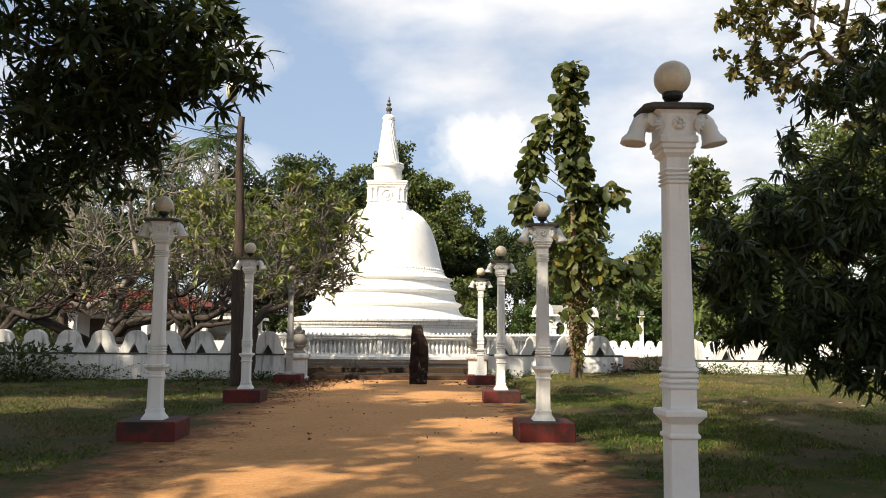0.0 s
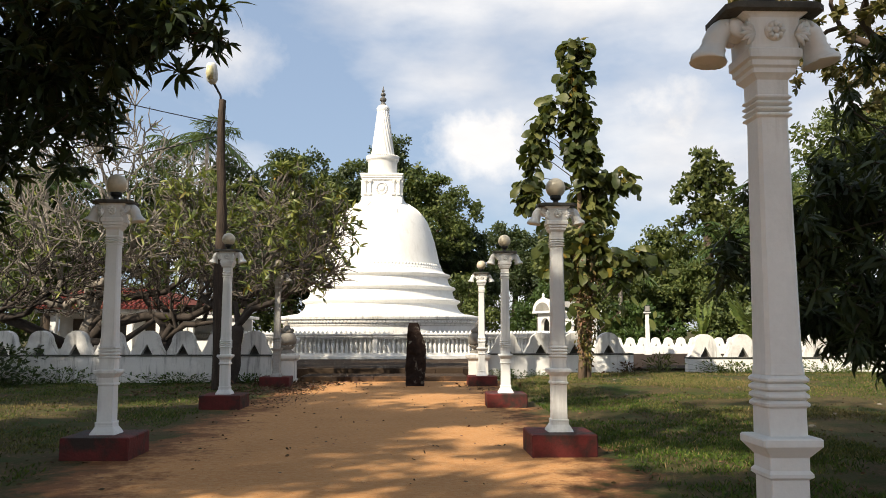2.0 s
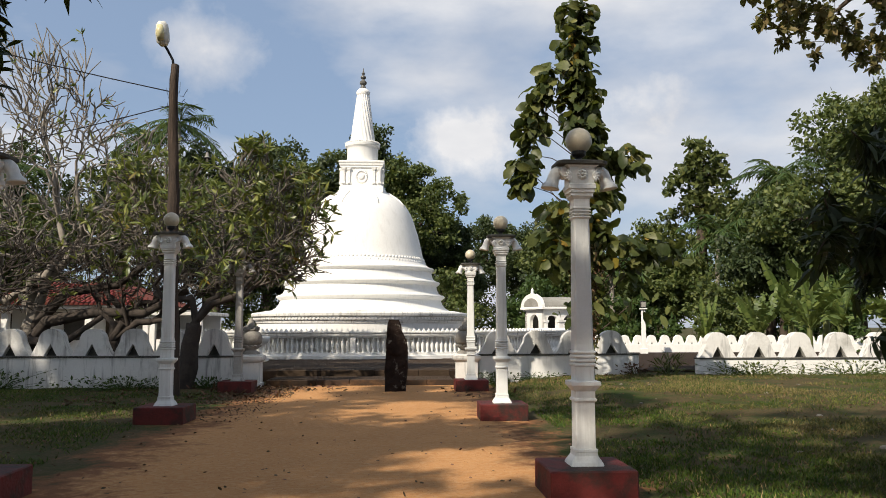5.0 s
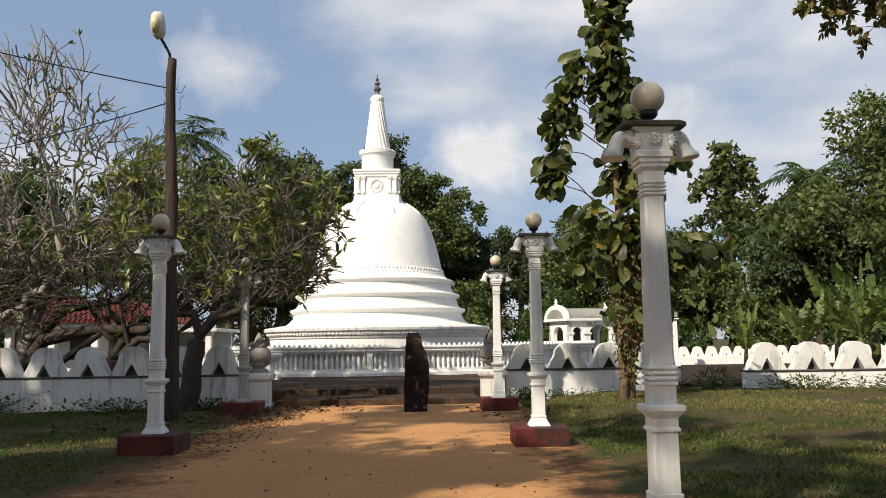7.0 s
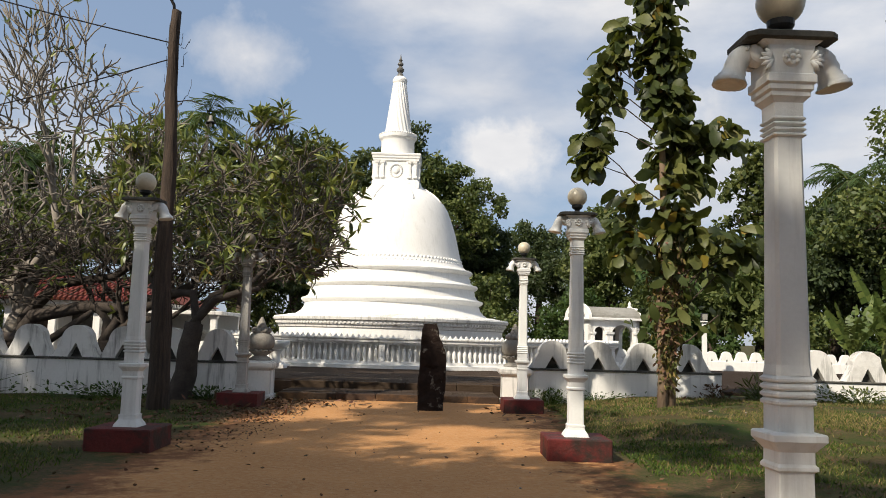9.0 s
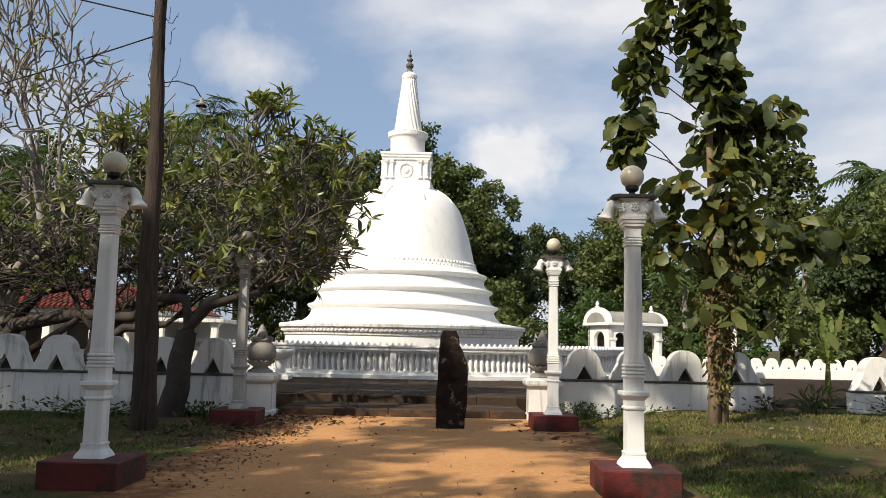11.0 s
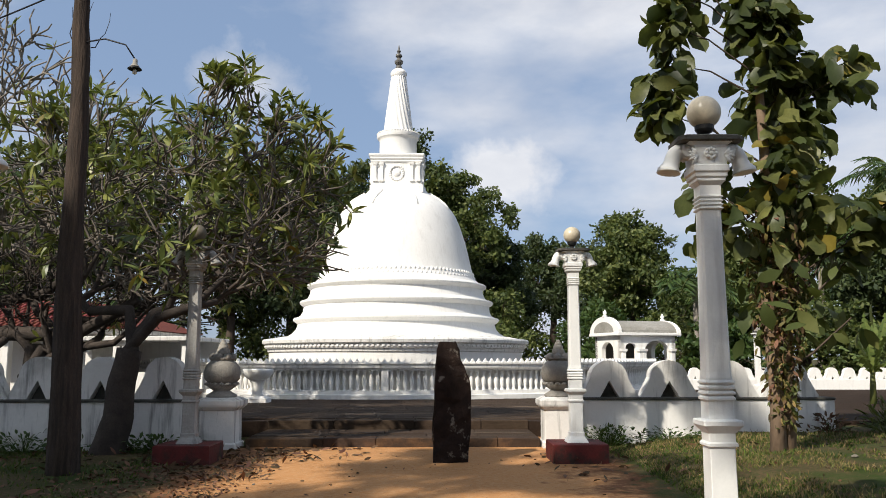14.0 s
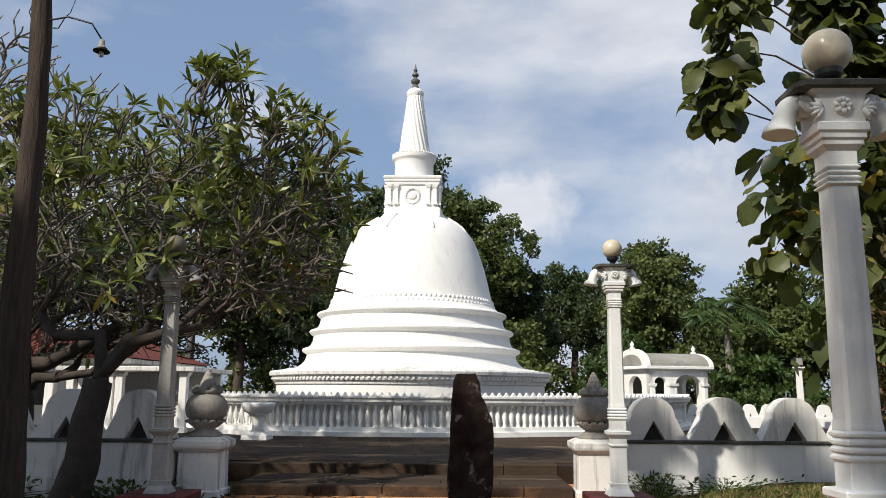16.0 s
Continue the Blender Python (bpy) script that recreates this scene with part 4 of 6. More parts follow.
ring_part("kerb", [(BR - 0.25, -0.02), (BR + 0.3, -0.02), (BR + 0.3, 0.1), (BR + 0.2, 0.12), (BR + 0.2, 0.22), (BR - 0.2, 0.22)], "white", bal)
ring_part("handrail", [(BR - 0.12, 0.76), (BR + 0.12, 0.76), (BR + 0.13, 0.8), (BR + 0.2, 0.84), (BR + 0.2, 0.9), (BR + 0.24, 0.94), (BR + 0.24, 0.98), (BR - 0.2, 0.98)], "white_stained", bal)
ring_part("back_wall", [(BR - 0.22, 0.2), (BR - 0.14, 0.2), (BR - 0.14, 0.8), (BR - 0.22, 0.8)], "white", bal)
baluster_mesh = as_mesh("baluster", smooth(lathe([(0.055, 0.2), (0.055, 0.25), (0.034, 0.28), (0.046, 0.33), (0.066, 0.43), (0.066, 0.5), (0.046, 0.6), (0.03, 0.66), (0.05, 0.7), (0.055, 0.78)], 10)))
tooth_mesh = as_mesh("crest_tooth", slab([(-0.092, 0), (-0.045, 0.04), (0, 0.11), (0.045, 0.04), (0.092, 0)], -0.05, 0.05))
NB = 330
for i in range(NB):
    t = 2 * math.pi * (i + 0.5) / NB
    if math.sin(t) > 0.45:
        continue
    part("baluster", baluster_mesh, "white", bal, m=Matrix.Rotation(t, 4, "Z") @ Matrix.Translation((BR, 0, 0)))
    part("crest_tooth", tooth_mesh, "white", bal, m=Matrix.Rotation(t, 4, "Z") @ Matrix.Translation((BR + 0.14, 0, 0.978)) @ Matrix.Rotation(math.pi / 2, 4, "Z"))
for i in range(0, NB, 30):
    t = 2 * math.pi * i / NB - math.pi / 2 + 0.02
    if math.sin(t) > 0.45:
        continue
    part("pier", box(0, 0, 0.2, 0.24, 0.2, 0.58, 0.01), "white", bal, m=Matrix.Rotation(t, 4, "Z") @ Matrix.Translation((BR, 0, 0)))

# flower stand by the balustrade
stand = thing("flower_stand", "small white turned stand for flower offerings", "stand", pose(-4.75, 30.7, TERRACE_Z))
part("base", turned_square([(0.3, 0), (0.3, 0.1), (0.24, 0.13), (0.2, 0.16)]), "white", stand)
part("stem", smooth(lathe([(0.16, 0.14), (0.12, 0.25), (0.12, 0.4), (0.18, 0.52), (0.22, 0.58)], 20)), "white", stand)
part("bowl", smooth(lathe([(0.2, 0.56), (0.3, 0.62), (0.37, 0.72), (0.39, 0.8), (0.36, 0.83), (0.3, 0.8)], 24)), "white", stand)


# ---- shrine pavilion ----
def arch_wall(length, height, thick, openings):
    """A wall along x with arched openings (centre, width, spring height)."""
    out = [(0, height), (0, 0)]
    for c, w, s in sorted(openings):
        out.append((c - w / 2, 0))
        for i in range(0, 11):
            a = math.pi - math.pi * i / 10
            out.append((c + w / 2 * math.cos(a), s + w / 2 * 0.75 * math.sin(a)))
        out.append((c + w / 2, 0))
    out += [(length, 0), (length, height)]
    return slab(out, 0, thick)


def shrine():
    root = thing("shrine", "small white arched pavilion with a grey barrel roof", "shrine", pose(7.3, 43.6, TERRACE_Z, 0, 0, 16))
    L, W, H = 2.6, 2.2, 2.1
    part("front_wall", arch_wall(L, H, 0.18, [(0.5, 0.5, 1.55), (1.72, 1.15, 1.42)]), "white", root)
    part("back_wall", arch_wall(L, H, 0.18, []), "inside", root, m=pose(0, W - 0.18, 0))
    part("end_wall", arch_wall(W, H, 0.18, [(1.1, 1.05, 1.4)]), "white", root, m=pose(0.18, 0, 0, 0, 0, 90))
    part("end_wall", arch_wall(W, H, 0.18, [(1.1, 1.05, 1.4)]), "white", root, m=pose(L, 0, 0, 0, 0, 90))
    part("floor_slab", box(L / 2, W / 2, -0.05, L + 0.3, W + 0.3, 0.15), "white", root)
    for x in (0.1, 0.88, 1.05, 2.4):
        part("column", turned_square([(0.12, 0), (0.12, 0.1), (0.085, 0.13), (0.08, 1.28), (0.13, 1.35), (0.14, 1.44)], 0.15), "white", root, m=pose(x, -0.08, 0.05))
    part("cornice", box(L / 2, W / 2, H - 0.06, L + 0.4, W + 0.4, 0.12, 0.02), "white", root)
    n = 14
    rings = [[(x, W / 2 - (W / 2 + 0.12) * math.cos(math.pi * i / n), H + 0.05 + 0.56 * math.sin(math.pi * i / n)) for i in range(n + 1)] for x in (0.05, L + 0.22)]
    part("roof", loft(rings), "roof_grey", root, "weathered grey barrel roof")
    lunette = [(W / 2 - (W / 2 - 0.22) * math.cos(math.pi * i / n), H + 0.1 + 0.44 * math.sin(math.pi * i / n)) for i in range(n + 1)]
    part("lunette", slab(lunette, -0.01, 0.01), "roof_grey", root, "grey recessed half-round panel", m=pose(-0.172, 0, 0, 0, 0, 90))
    for x, rise in ((-0.08, 0.72), (L + 0.1, 0.58)):
        rim = [(W / 2 - (W / 2 + 0.2) * math.cos(math.pi * i / n), H + 0.05 + rise * math.sin(math.pi * i / n)) for i in range(n + 1)]
        part("gable", slab(rim, -0.08, 0.08), "white", root, m=pose(x, 0, 0, 0, 0, 90))
        part("finial", smooth(lathe([(0.1, 0), (0.12, 0.06), (0.05, 0.12), (0.09, 0.18), (0.07, 0.24), (0.01, 0.34)], 14)), "white", root, m=pose(x, W / 2, H + rise + 0.02))


shrine()

# far boundary wall with round merlons
bwall = thing("wall_boundary", "far sunlit white boundary wall with round merlons", "wall", kind="structure")
part("wall_base", box(16.5, 40.0, 0.2, 19.0, 0.25, 0.45, 0.01), "white", bwall)
small_merlon = as_mesh("merlon", slab(merlon_outline(0.62, 0.42, 0.2, 0.10, 0.12), -0.1, 0.1))
x = 7.3
while x < 25.6:
    part("merlon", small_merlon, "white", bwall, m=pose(x, 40.0, 0.645))
    x += 0.63


def garden_lamp(x, y, h, label):
    root = thing("garden_lamp", label, "lamp post", pose(x, y, TERRACE_Z - 0.02), group="garden lamps by the boundary wall")
    part("post", turned_square([(0.14, 0), (0.14, 0.2), (0.09, 0.24), (0.075, h - 0.45), (0.15, h - 0.4), (0.15, h - 0.36)], 0.1), "white", root)
    part("floodlight", box(0, -0.02, h - 0.35, 0.26, 0.14, 0.3, 0.02), "black", root, "dark floodlight housing")
    part("glass", box(0, -0.1, h - 0.31, 0.2, 0.012, 0.22, 0.003), "roof_grey", root)


garden_lamp(10.75, 38.0, 2.35, "slim white lamp post with a floodlight on top")


# ---- monks' house with red tiled roof ----
def house():
    root = thing("house", "white house with red tiled roof among the trees", "house", pose(-16.6, 38.0, 0.0))
    part("wall", box(2.9, 3.0, -0.1, 5.6, 5.6, 2.3, 0.01), "white", root)
    part("eave_slab", box(2.9, 2.6, 2.2, 6.8, 7.6, 0.16, 0.02), "white_old", root)
    for x in (0.3, 2.0, 3.7, 5.4):
        part("column", turned_square([(0.2, 0), (0.2, 0.15), (0.15, 0.2), (0.14, 2.0), (0.2, 2.1), (0.2, 2.2)], 0.15), "white", root, m=pose(x, -0.75, 0))
    for x in (1.2, 4.5):
        part("door", box(x, 0.17, 0.0, 0.9, 0.06, 1.95, 0.01), "bark", root, "dark wooden door")
    for x in (2.8,):
        part("window", box(x, 0.17, 0.9, 1.0, 0.06, 1.0, 0.01), "inside", root, "dark shaded window")
    # hipped roof with courses of tiles
    def course(a, c, z0, z1, e0, e1):
        return loft([[(a - e0, c - e0, z0), (5.9 + e0, c - e0, z0), (5.9 + e0, 6.2 + e0, z0), (a - e0, 6.2 + e0, z0)],
                     [(a - e1, c - e1, z1), (5.9 + e1, c - e1, z1), (5.9 + e1, 6.2 + e1, z1), (a - e1, 6.2 + e1, z1)]])
    rows = 8
    for i in range(rows):
        e0, e1 = 0.5 - i * 0.28, 0.5 - (i + 1) * 0.28 - 0.02
        part("tile_course", course(-0.3, -0.9, 2.38 + i * 0.12, 2.38 + (i + 1) * 0.12 + 0.015, e0, e1), "tile", root)
    tiles = bmesh.new()
    for i in range(rows):
        e = 0.5 - i * 0.28
        xx = -0.3 - e
        while xx < 5.9 + e:
            tube([(xx, -0.9 - e - 0.02, 2.41 + i * 0.12), (xx, -0.9 - e + 0.27, 2.41 + (i + 1) * 0.12)], [0.07, 0.06], 6, tiles)
            xx += 0.2
    part("roof_tiles", tiles, "tile", root, "rows of half-round clay tiles")


house()


def open_shed():
    root = thing("shed", "small white open shed with a flat slab roof", "shed", pose(-10.6, 33.2, TERRACE_Z))
    part("roof_slab", box(1.7, 1.7, 1.58, 3.7, 3.6, 0.13, 0.02), "white_old", root, "grey weathered roof slab")
    part("back_wall", box(1.7, 3.2, 0, 3.2, 0.2, 1.58, 0.01), "white", root)
    part("side_wall", box(0.2, 1.9, 0, 0.2, 2.38, 1.58, 0.01), "white", root)
    for x in (0.2, 1.25, 1.5, 3.2):
        part("column", turned_square([(0.13, 0), (0.13, 0.12), (0.1, 0.15), (0.1, 1.45), (0.14, 1.5), (0.14, 1.58)], 0.12), "white", root, m=pose(x, 0.15, 0))
    part("parapet", box(2.4, 0.15, 0, 1.5, 0.12, 0.7, 0.01), "white", root)


open_shed()


# ---- utility pole ----
def utility_pole():
    root = thing("utility_pole", "rough timber utility pole with a street lamp on top", "pole", pose(-4.72, 20.2, 0, 0, 0, 0))
    pts = [(0.06 * math.sin(i * 1.3) * 0.5 - 0.012 * i, 0.02 * math.cos(i * 1.7), -0.2 + i * 0.73) for i in range(11)]
    bm = tube(pts, [0.185 - 0.0105 * i for i in range(11)], 12)
    bmesh.ops.subdivide_edges(bm, edges=bm.edges, cuts=3)
    for v in bm.verts:
        q = Vector((v.co.x * 14, v.co.y * 14, v.co.z * 1.6))
        v.co += Vector((noise.noise(q), noise.noise(q + Vector((3, 1, 7))), 0)) * 0.03
    pole = part("pole", smooth(bm), "pole", root)
    part("strap", tube([(-0.16, -0.03, 7.05), (-0.2, -0.04, 6.8), (-0.2, -0.04, 6.3), (-0.14, -0.03, 6.0)], [0.012] * 4, 6), "wire", root)
    part("lamp_arm", smooth(tube([(-0.12, 0, 6.9), (-0.16, -0.02, 7.2), (-0.25, -0.08, 7.38), (-0.32, -0.13, 7.5)], [0.028] * 4, 8)), "wire", root, "thin dark bracket arm")
    head = tube([(-0.32, -0.12, 7.46), (-0.335, -0.16, 7.55), (-0.345, -0.2, 7.72), (-0.345, -0.24, 7.9), (-0.345, -0.26, 7.97)], [0.06, 0.135, 0.15, 0.125, 0.07], 16)
    lh = part("lamp_head", smooth(head), "lamp_white", root, "pale street lamp head")
    part("lens", smooth(tube([(-0.35, -0.26, 7.55), (-0.36, -0.31, 7.7), (-0.355, -0.32, 7.86)], [0.07, 0.095, 0.065], 12)), "lens", lh)
    part("side_arm", smooth(tube([(0.0, -0.05, 5.4), (0.25, -0.1, 5.42), (0.52, -0.1, 5.34), (0.64, -0.1, 5.16)], [0.01] * 4, 6)), "wire", root, "thin dark bracket arm")
    part("side_lamp", smooth(lathe([(0.05, 0.06), (0.1, 0.045), (0.16, 0.0), (0.155, -0.012), (0.1, 0.02), (0.05, 0.03)], 16)), "wire", root, "dark dish of the small lamp", m=pose(0.65, -0.1, 5.02) @ Matrix.Scale(0.56, 4))
    part("lamp_neck", smooth(lathe([(0.03, 0.24), (0.05, 0.22), (0.055, 0.12), (0.1, 0.06), (0.115, 0.045)], 16)), "urn", root, "grey lamp neck", m=pose(0.65, -0.1, 5.02) @ Matrix.Scale(0.56, 4))
    part("bulb", smooth(lathe([(0.03, 0.0), (0.05, -0.06), (0.045, -0.11), (0.01, -0.13)], 14)), "lamp_white", root, "white bulb", m=pose(0.65, -0.1, 5.02) @ Matrix.Scale(0.56, 4))
    pr = random.Random(8)
    for k in range(9):
        a, z = pr.uniform(0, 6.28), pr.uniform(5.3, 6.6)
        c = Vector((0.13 * math.cos(a) - 0.1, 0.13 * math.sin(a), z))
        pts = [c]
        for i in range(5):
            pts.append(pts[-1] + Vector((math.cos(a) * pr.uniform(-0.02, 0.09), math.sin(a) * pr.uniform(-0.02, 0.08), pr.uniform(-0.04, 0.22))))
        part("dry_tendril", tube(pts, [0.008, 0.007, 0.006, 0.005, 0.004, 0.003], 5), "wire", root, "thin dry creeper")
    return root


utility_pole()


def cable(label, a, c, sag, r=0.012):
    a, c = Vector(a), Vector(c)
    pts = [a.lerp(c, i / 16) - Vector((0, 0, sag * 4 * (i / 16) * (1 - i / 16))) for i in range(17)]
    thing("overhead_cable", label, "cable", group="overhead cables", bm=tube(pts, [r] * 17, 6), material="wire")


cable("thin black overhead cable running from the pole", (-4.9, 20.2, 6.5), (-26, 19.3, 13.0), 0.6)
cable("thin black overhead cable running from the pole", (-4.88, 20.2, 6.2), (-24, 30, 6.2), 0.5)


# ---- trees ----
def tree(name, label, base, height, trunk_r, targets, leaf, per_tip, length, width, bark="bark", reach=0.42, seed=1, spread=0.35,
         droop=0.25, tip_up=0.3, fine=True, split_z=0.35, group="", trunk_lean=(0, 0), extra=(), twig=0.008, bare=None, forks=1, thin=0.5, star=False, limb_bark=None):
    """A tree whose limbs fork out to the targets, with a clump of leaves at each limb's end."""
    r = np.random.default_rng(seed)
    root = thing(name, label, "tree", pose(*base), group=group)
    b = np.array(base, float)
    t = np.asarray(targets, float) - b
    top = np.array([trunk_lean[0], trunk_lean[1], height * split_z])
    trunk = [np.array([0, 0, -0.25]), np.array([0, 0, 0.05]), top * 0.35 + r.normal(size=3) * 0.04 * height * 0.1, top * 0.7 + r.normal(size=3) * 0.06 * height * 0.1, top]
    tm = tube([tuple(p) for p in trunk], [trunk_r * 1.5, trunk_r * 1.2, trunk_r, trunk_r * 0.93, trunk_r * 0.85], 12)
    bmesh.ops.subdivide_edges(tm, edges=tm.edges, cuts=2, use_grid_fill=True)
    for v in tm.verts:
        n = noise.noise(v.co * (1.5 / trunk_r * 0.5)) * trunk_r * 0.16
        v.co += Vector((n, n * 0.6, 0))
    part("trunk", smooth(tm), limb_bark or bark, root)
    bars, tips = [], []
    order = np.argsort(t[:, 0])
    for chunk in np.array_split(order, forks):
        b2, t2 = grow(top, t[chunk], trunk_r * (0.85 if forks == 1 else 0.42 if limb_bark else 0.62), r, reach, twig=twig, thin=thin)
        bars += b2
        tips += t2
    if limb_bark:
        part("limb_frame", bars_mesh("limb_frame", [q for q in bars if q[1][0] > 0.034], limb_bark), limb_bark, root, "dark gnarled limbs")
        bars = [q for q in bars if q[1][0] <= 0.034]
    part("branchwork", bars_mesh("branchwork", bars, bark), bark, root)
    P = np.array([p for p, d in tips])
    D = np.array([d for p, d in tips])
    if bare:
        zt = P[:, 2] + b[2]
        keep = r.random(len(P)) < bare[2] + (1 - bare[2]) * np.clip((zt - bare[0]) / (bare[1] - bare[0]), 0, 1) * bare[3]
        P, D = P[keep], D[keep]
    if per_tip:
        n = per_tip
        if fine:
            bp = np.repeat(P, n, 0) - np.repeat(D, n, 0) * r.uniform(0, spread, (len(P) * n, 1)) * 0.6
            DD = np.repeat(D, n, 0)
            rnd = r.normal(size=bp.shape)
            if star:
                bp = np.repeat(P, n, 0) + r.normal(size=bp.shape) * 0.012
                rnd = rnd - DD * (rnd * DD).sum(1, keepdims=True)
            dirs = unit(rnd) + DD * tip_up + np.array([0, 0, tip_up * 0.5])
            part("crown", leaf_mesh("crown", bp, dirs, length, width, leaf, r, droop), leaf, root)
        else:
            bp = np.repeat(P, n, 0) + unit(r.normal(size=(len(P) * n, 3))) * r.uniform(0, 1, (len(P) * n, 1)) ** 0.5 * spread * np.array([1, 1, 0.75])
            dirs = unit(r.normal(size=bp.shape)) + np.array([0, 0, -0.15])
            part("crown", blade_mesh("crown", bp, dirs, length, width, leaf, r), leaf, root)
    for leaf2, k2 in extra:
        sel = r.random(len(P)) < k2
        if sel.sum():
            bp = np.repeat(P[sel], 4, 0) + r.normal(size=(sel.sum() * 4, 3)) * spread * 0.4
            part("yellowing_foliage", leaf_mesh("yellowing_foliage", bp, r.normal(size=bp.shape), length, width, leaf2, r, droop), leaf2, root, "yellowing leaves")
    return root


# frangipani trees behind and before the west wall
rg = np.random.default_rng(11)
tA = np.concatenate([in_ellipsoid(820, (-4.9, 24.0, 3.9), (3.1, 2.4, 1.8), rg, 0.2), in_ellipsoid(260, (-2.9, 23.3, 4.2), (1.35, 1.3, 1.6), rg, 0.2), in_ellipsoid(170, (-2.9, 23.4, 3.0), (1.3, 1.2, 0.75), rg), in_ellipsoid(34, (-3.65, 22.8, 5.85), (0.45, 0.45, 0.4), rg), in_ellipsoid(60, (-6.4, 23.2, 5.3), (0.9, 0.8, 0.6), np.random.default_rng(18)), in_ellipsoid(70, (-3.8, 21.3, 2.75), (0.8, 0.6, 0.6), np.random.default_rng(14))])
tree("frangipani_tree", "gnarled frangipani tree with leafy tufts beside the wall", (-5.0, 22.25, 0.0), 4.2, 0.215, tA, "leaf_frangi", 11, 0.27, 0.21, "bark_grey", 0.3, 3, 0.1, 0.25, 0.5, star=True, forks=3, thin=0.44, split_z=0.36, extra=(("leaf_yellow", 0.05),), twig=0.016, bare=(2.6, 5.0, 0.06, 0.62), trunk_lean=(0.2, 0.1), limb_bark="bark_dark_shaded")
tB = np.concatenate([in_ellipsoid(700, (-9.9, 26.6, 5.6), (3.9, 2.8, 3.0), rg, 0.3), in_ellipsoid(260, (-12.6, 27, 4.2), (3.0, 2.2, 2.6), rg, 0.2), in_ellipsoid(130, (-10.2, 25.8, 8.7), (1.7, 1.4, 1.6), rg)])
old_tree = tree("frangipani_tree", "sprawling bare frangipani tree with pale twisted branches", (-10.8, 26.3, 0.3), 4.4, 0.26, tB, "leaf_frangi", 4, 0.22, 0.28, "bark_pale", 0.3, 4, 0.1, 0.1, 0.7, forks=3, thin=0.44, split_z=0.3, trunk_lean=(0.5, 0), twig=0.021, bare=(2, 5, 0.1, 0.0))
tC = np.concatenate([in_ellipsoid(480, (-7.4, 27.6, 4.2), (3.1, 2.2, 2.6), rg, 0.2), in_ellipsoid(170, (-4.3, 28.5, 4.7), (1.9, 1.6, 2.0), rg)])
tree("frangipani_tree", "old frangipani tree with thick low limbs and leafy tufts", (-7.9, 26.2, 0.3), 3.4, 0.26, tC, "leaf_frangi", 11, 0.28, 0.21, "bark_grey", 0.3, 5, 0.1, 0.2, 0.55, star=True, forks=3, thin=0.44, split_z=0.3, twig=0.015, bare=(3.0, 5.4, 0.08, 0.7), limb_bark="bark_dark_shaded")

tF = np.concatenate([in_ellipsoid(420, (-12.4, 25.6, 3.3), (3.8, 1.8, 1.9), rg, 0.1), in_ellipsoid(120, (-9.5, 25.0, 3.0), (1.8, 1.2, 1.4), rg, 0.1)])
tree("frangipani_tree", "leafless dark frangipani tree behind the wall", (-13.4, 25.2, 0.3), 3.0, 0.2, tF, "leaf_frangi", 5, 0.22, 0.28, "bark_dark_shaded", 0.3, 12, 0.1, 0.1, 0.7, forks=3, thin=0.44, split_z=0.3, twig=0.015, bare=(2, 5, 0.06, 0.05))
tG = np.concatenate([in_ellipsoid(380, (-7.3, 25.2, 2.9), (2.7, 1.3, 1.3), rg, 0.1), in_ellipsoid(90, (-4.9, 25.0, 2.6), (1.2, 1.0, 0.8), rg, 0.1)])
tree("frangipani_tree", "leafless dark frangipani tree behind the wall", (-7.6, 24.9, 0.3), 2.6, 0.17, tG, "leaf_frangi", 5, 0.22, 0.28, "bark_dark_shaded", 0.3, 13, 0.1, 0.1, 0.7, forks=3, thin=0.44, split_z=0.3, twig=0.013, bare=(2, 5, 0.06, 0.1))
for pts, r0 in (([(0.2, 0, 0.35), (1.2, -0.7, 1.3), (2.6, -1.1, 1.55), (4.0, -1.4, 1.5), (5.2, -1.6, 2.1)], 0.2), ([(0.1, 0, 0.5), (-1.2, -0.8, 1.3), (-2.8, -1.2, 1.9), (-4.0, -1.3, 2.9)], 0.19), ([(0.4, 0, 1.0), (1.6, -0.5, 2.1), (3.0, -0.6, 2.3), (4.2, -0.6, 3.2)], 0.16), ([(0.0, -0.2, 0.2), (0.9, -1.4, 0.8), (2.2, -2.0, 0.75), (3.2, -2.2, 1.4)], 0.15)):
    k = len(pts)
    part("limb", smooth(tube(pts, [r0 * (1 - 0.55 * i / (k - 1)) for i in range(k)], 10)), "bark_dark_shaded", old_tree, "thick dark low limb")

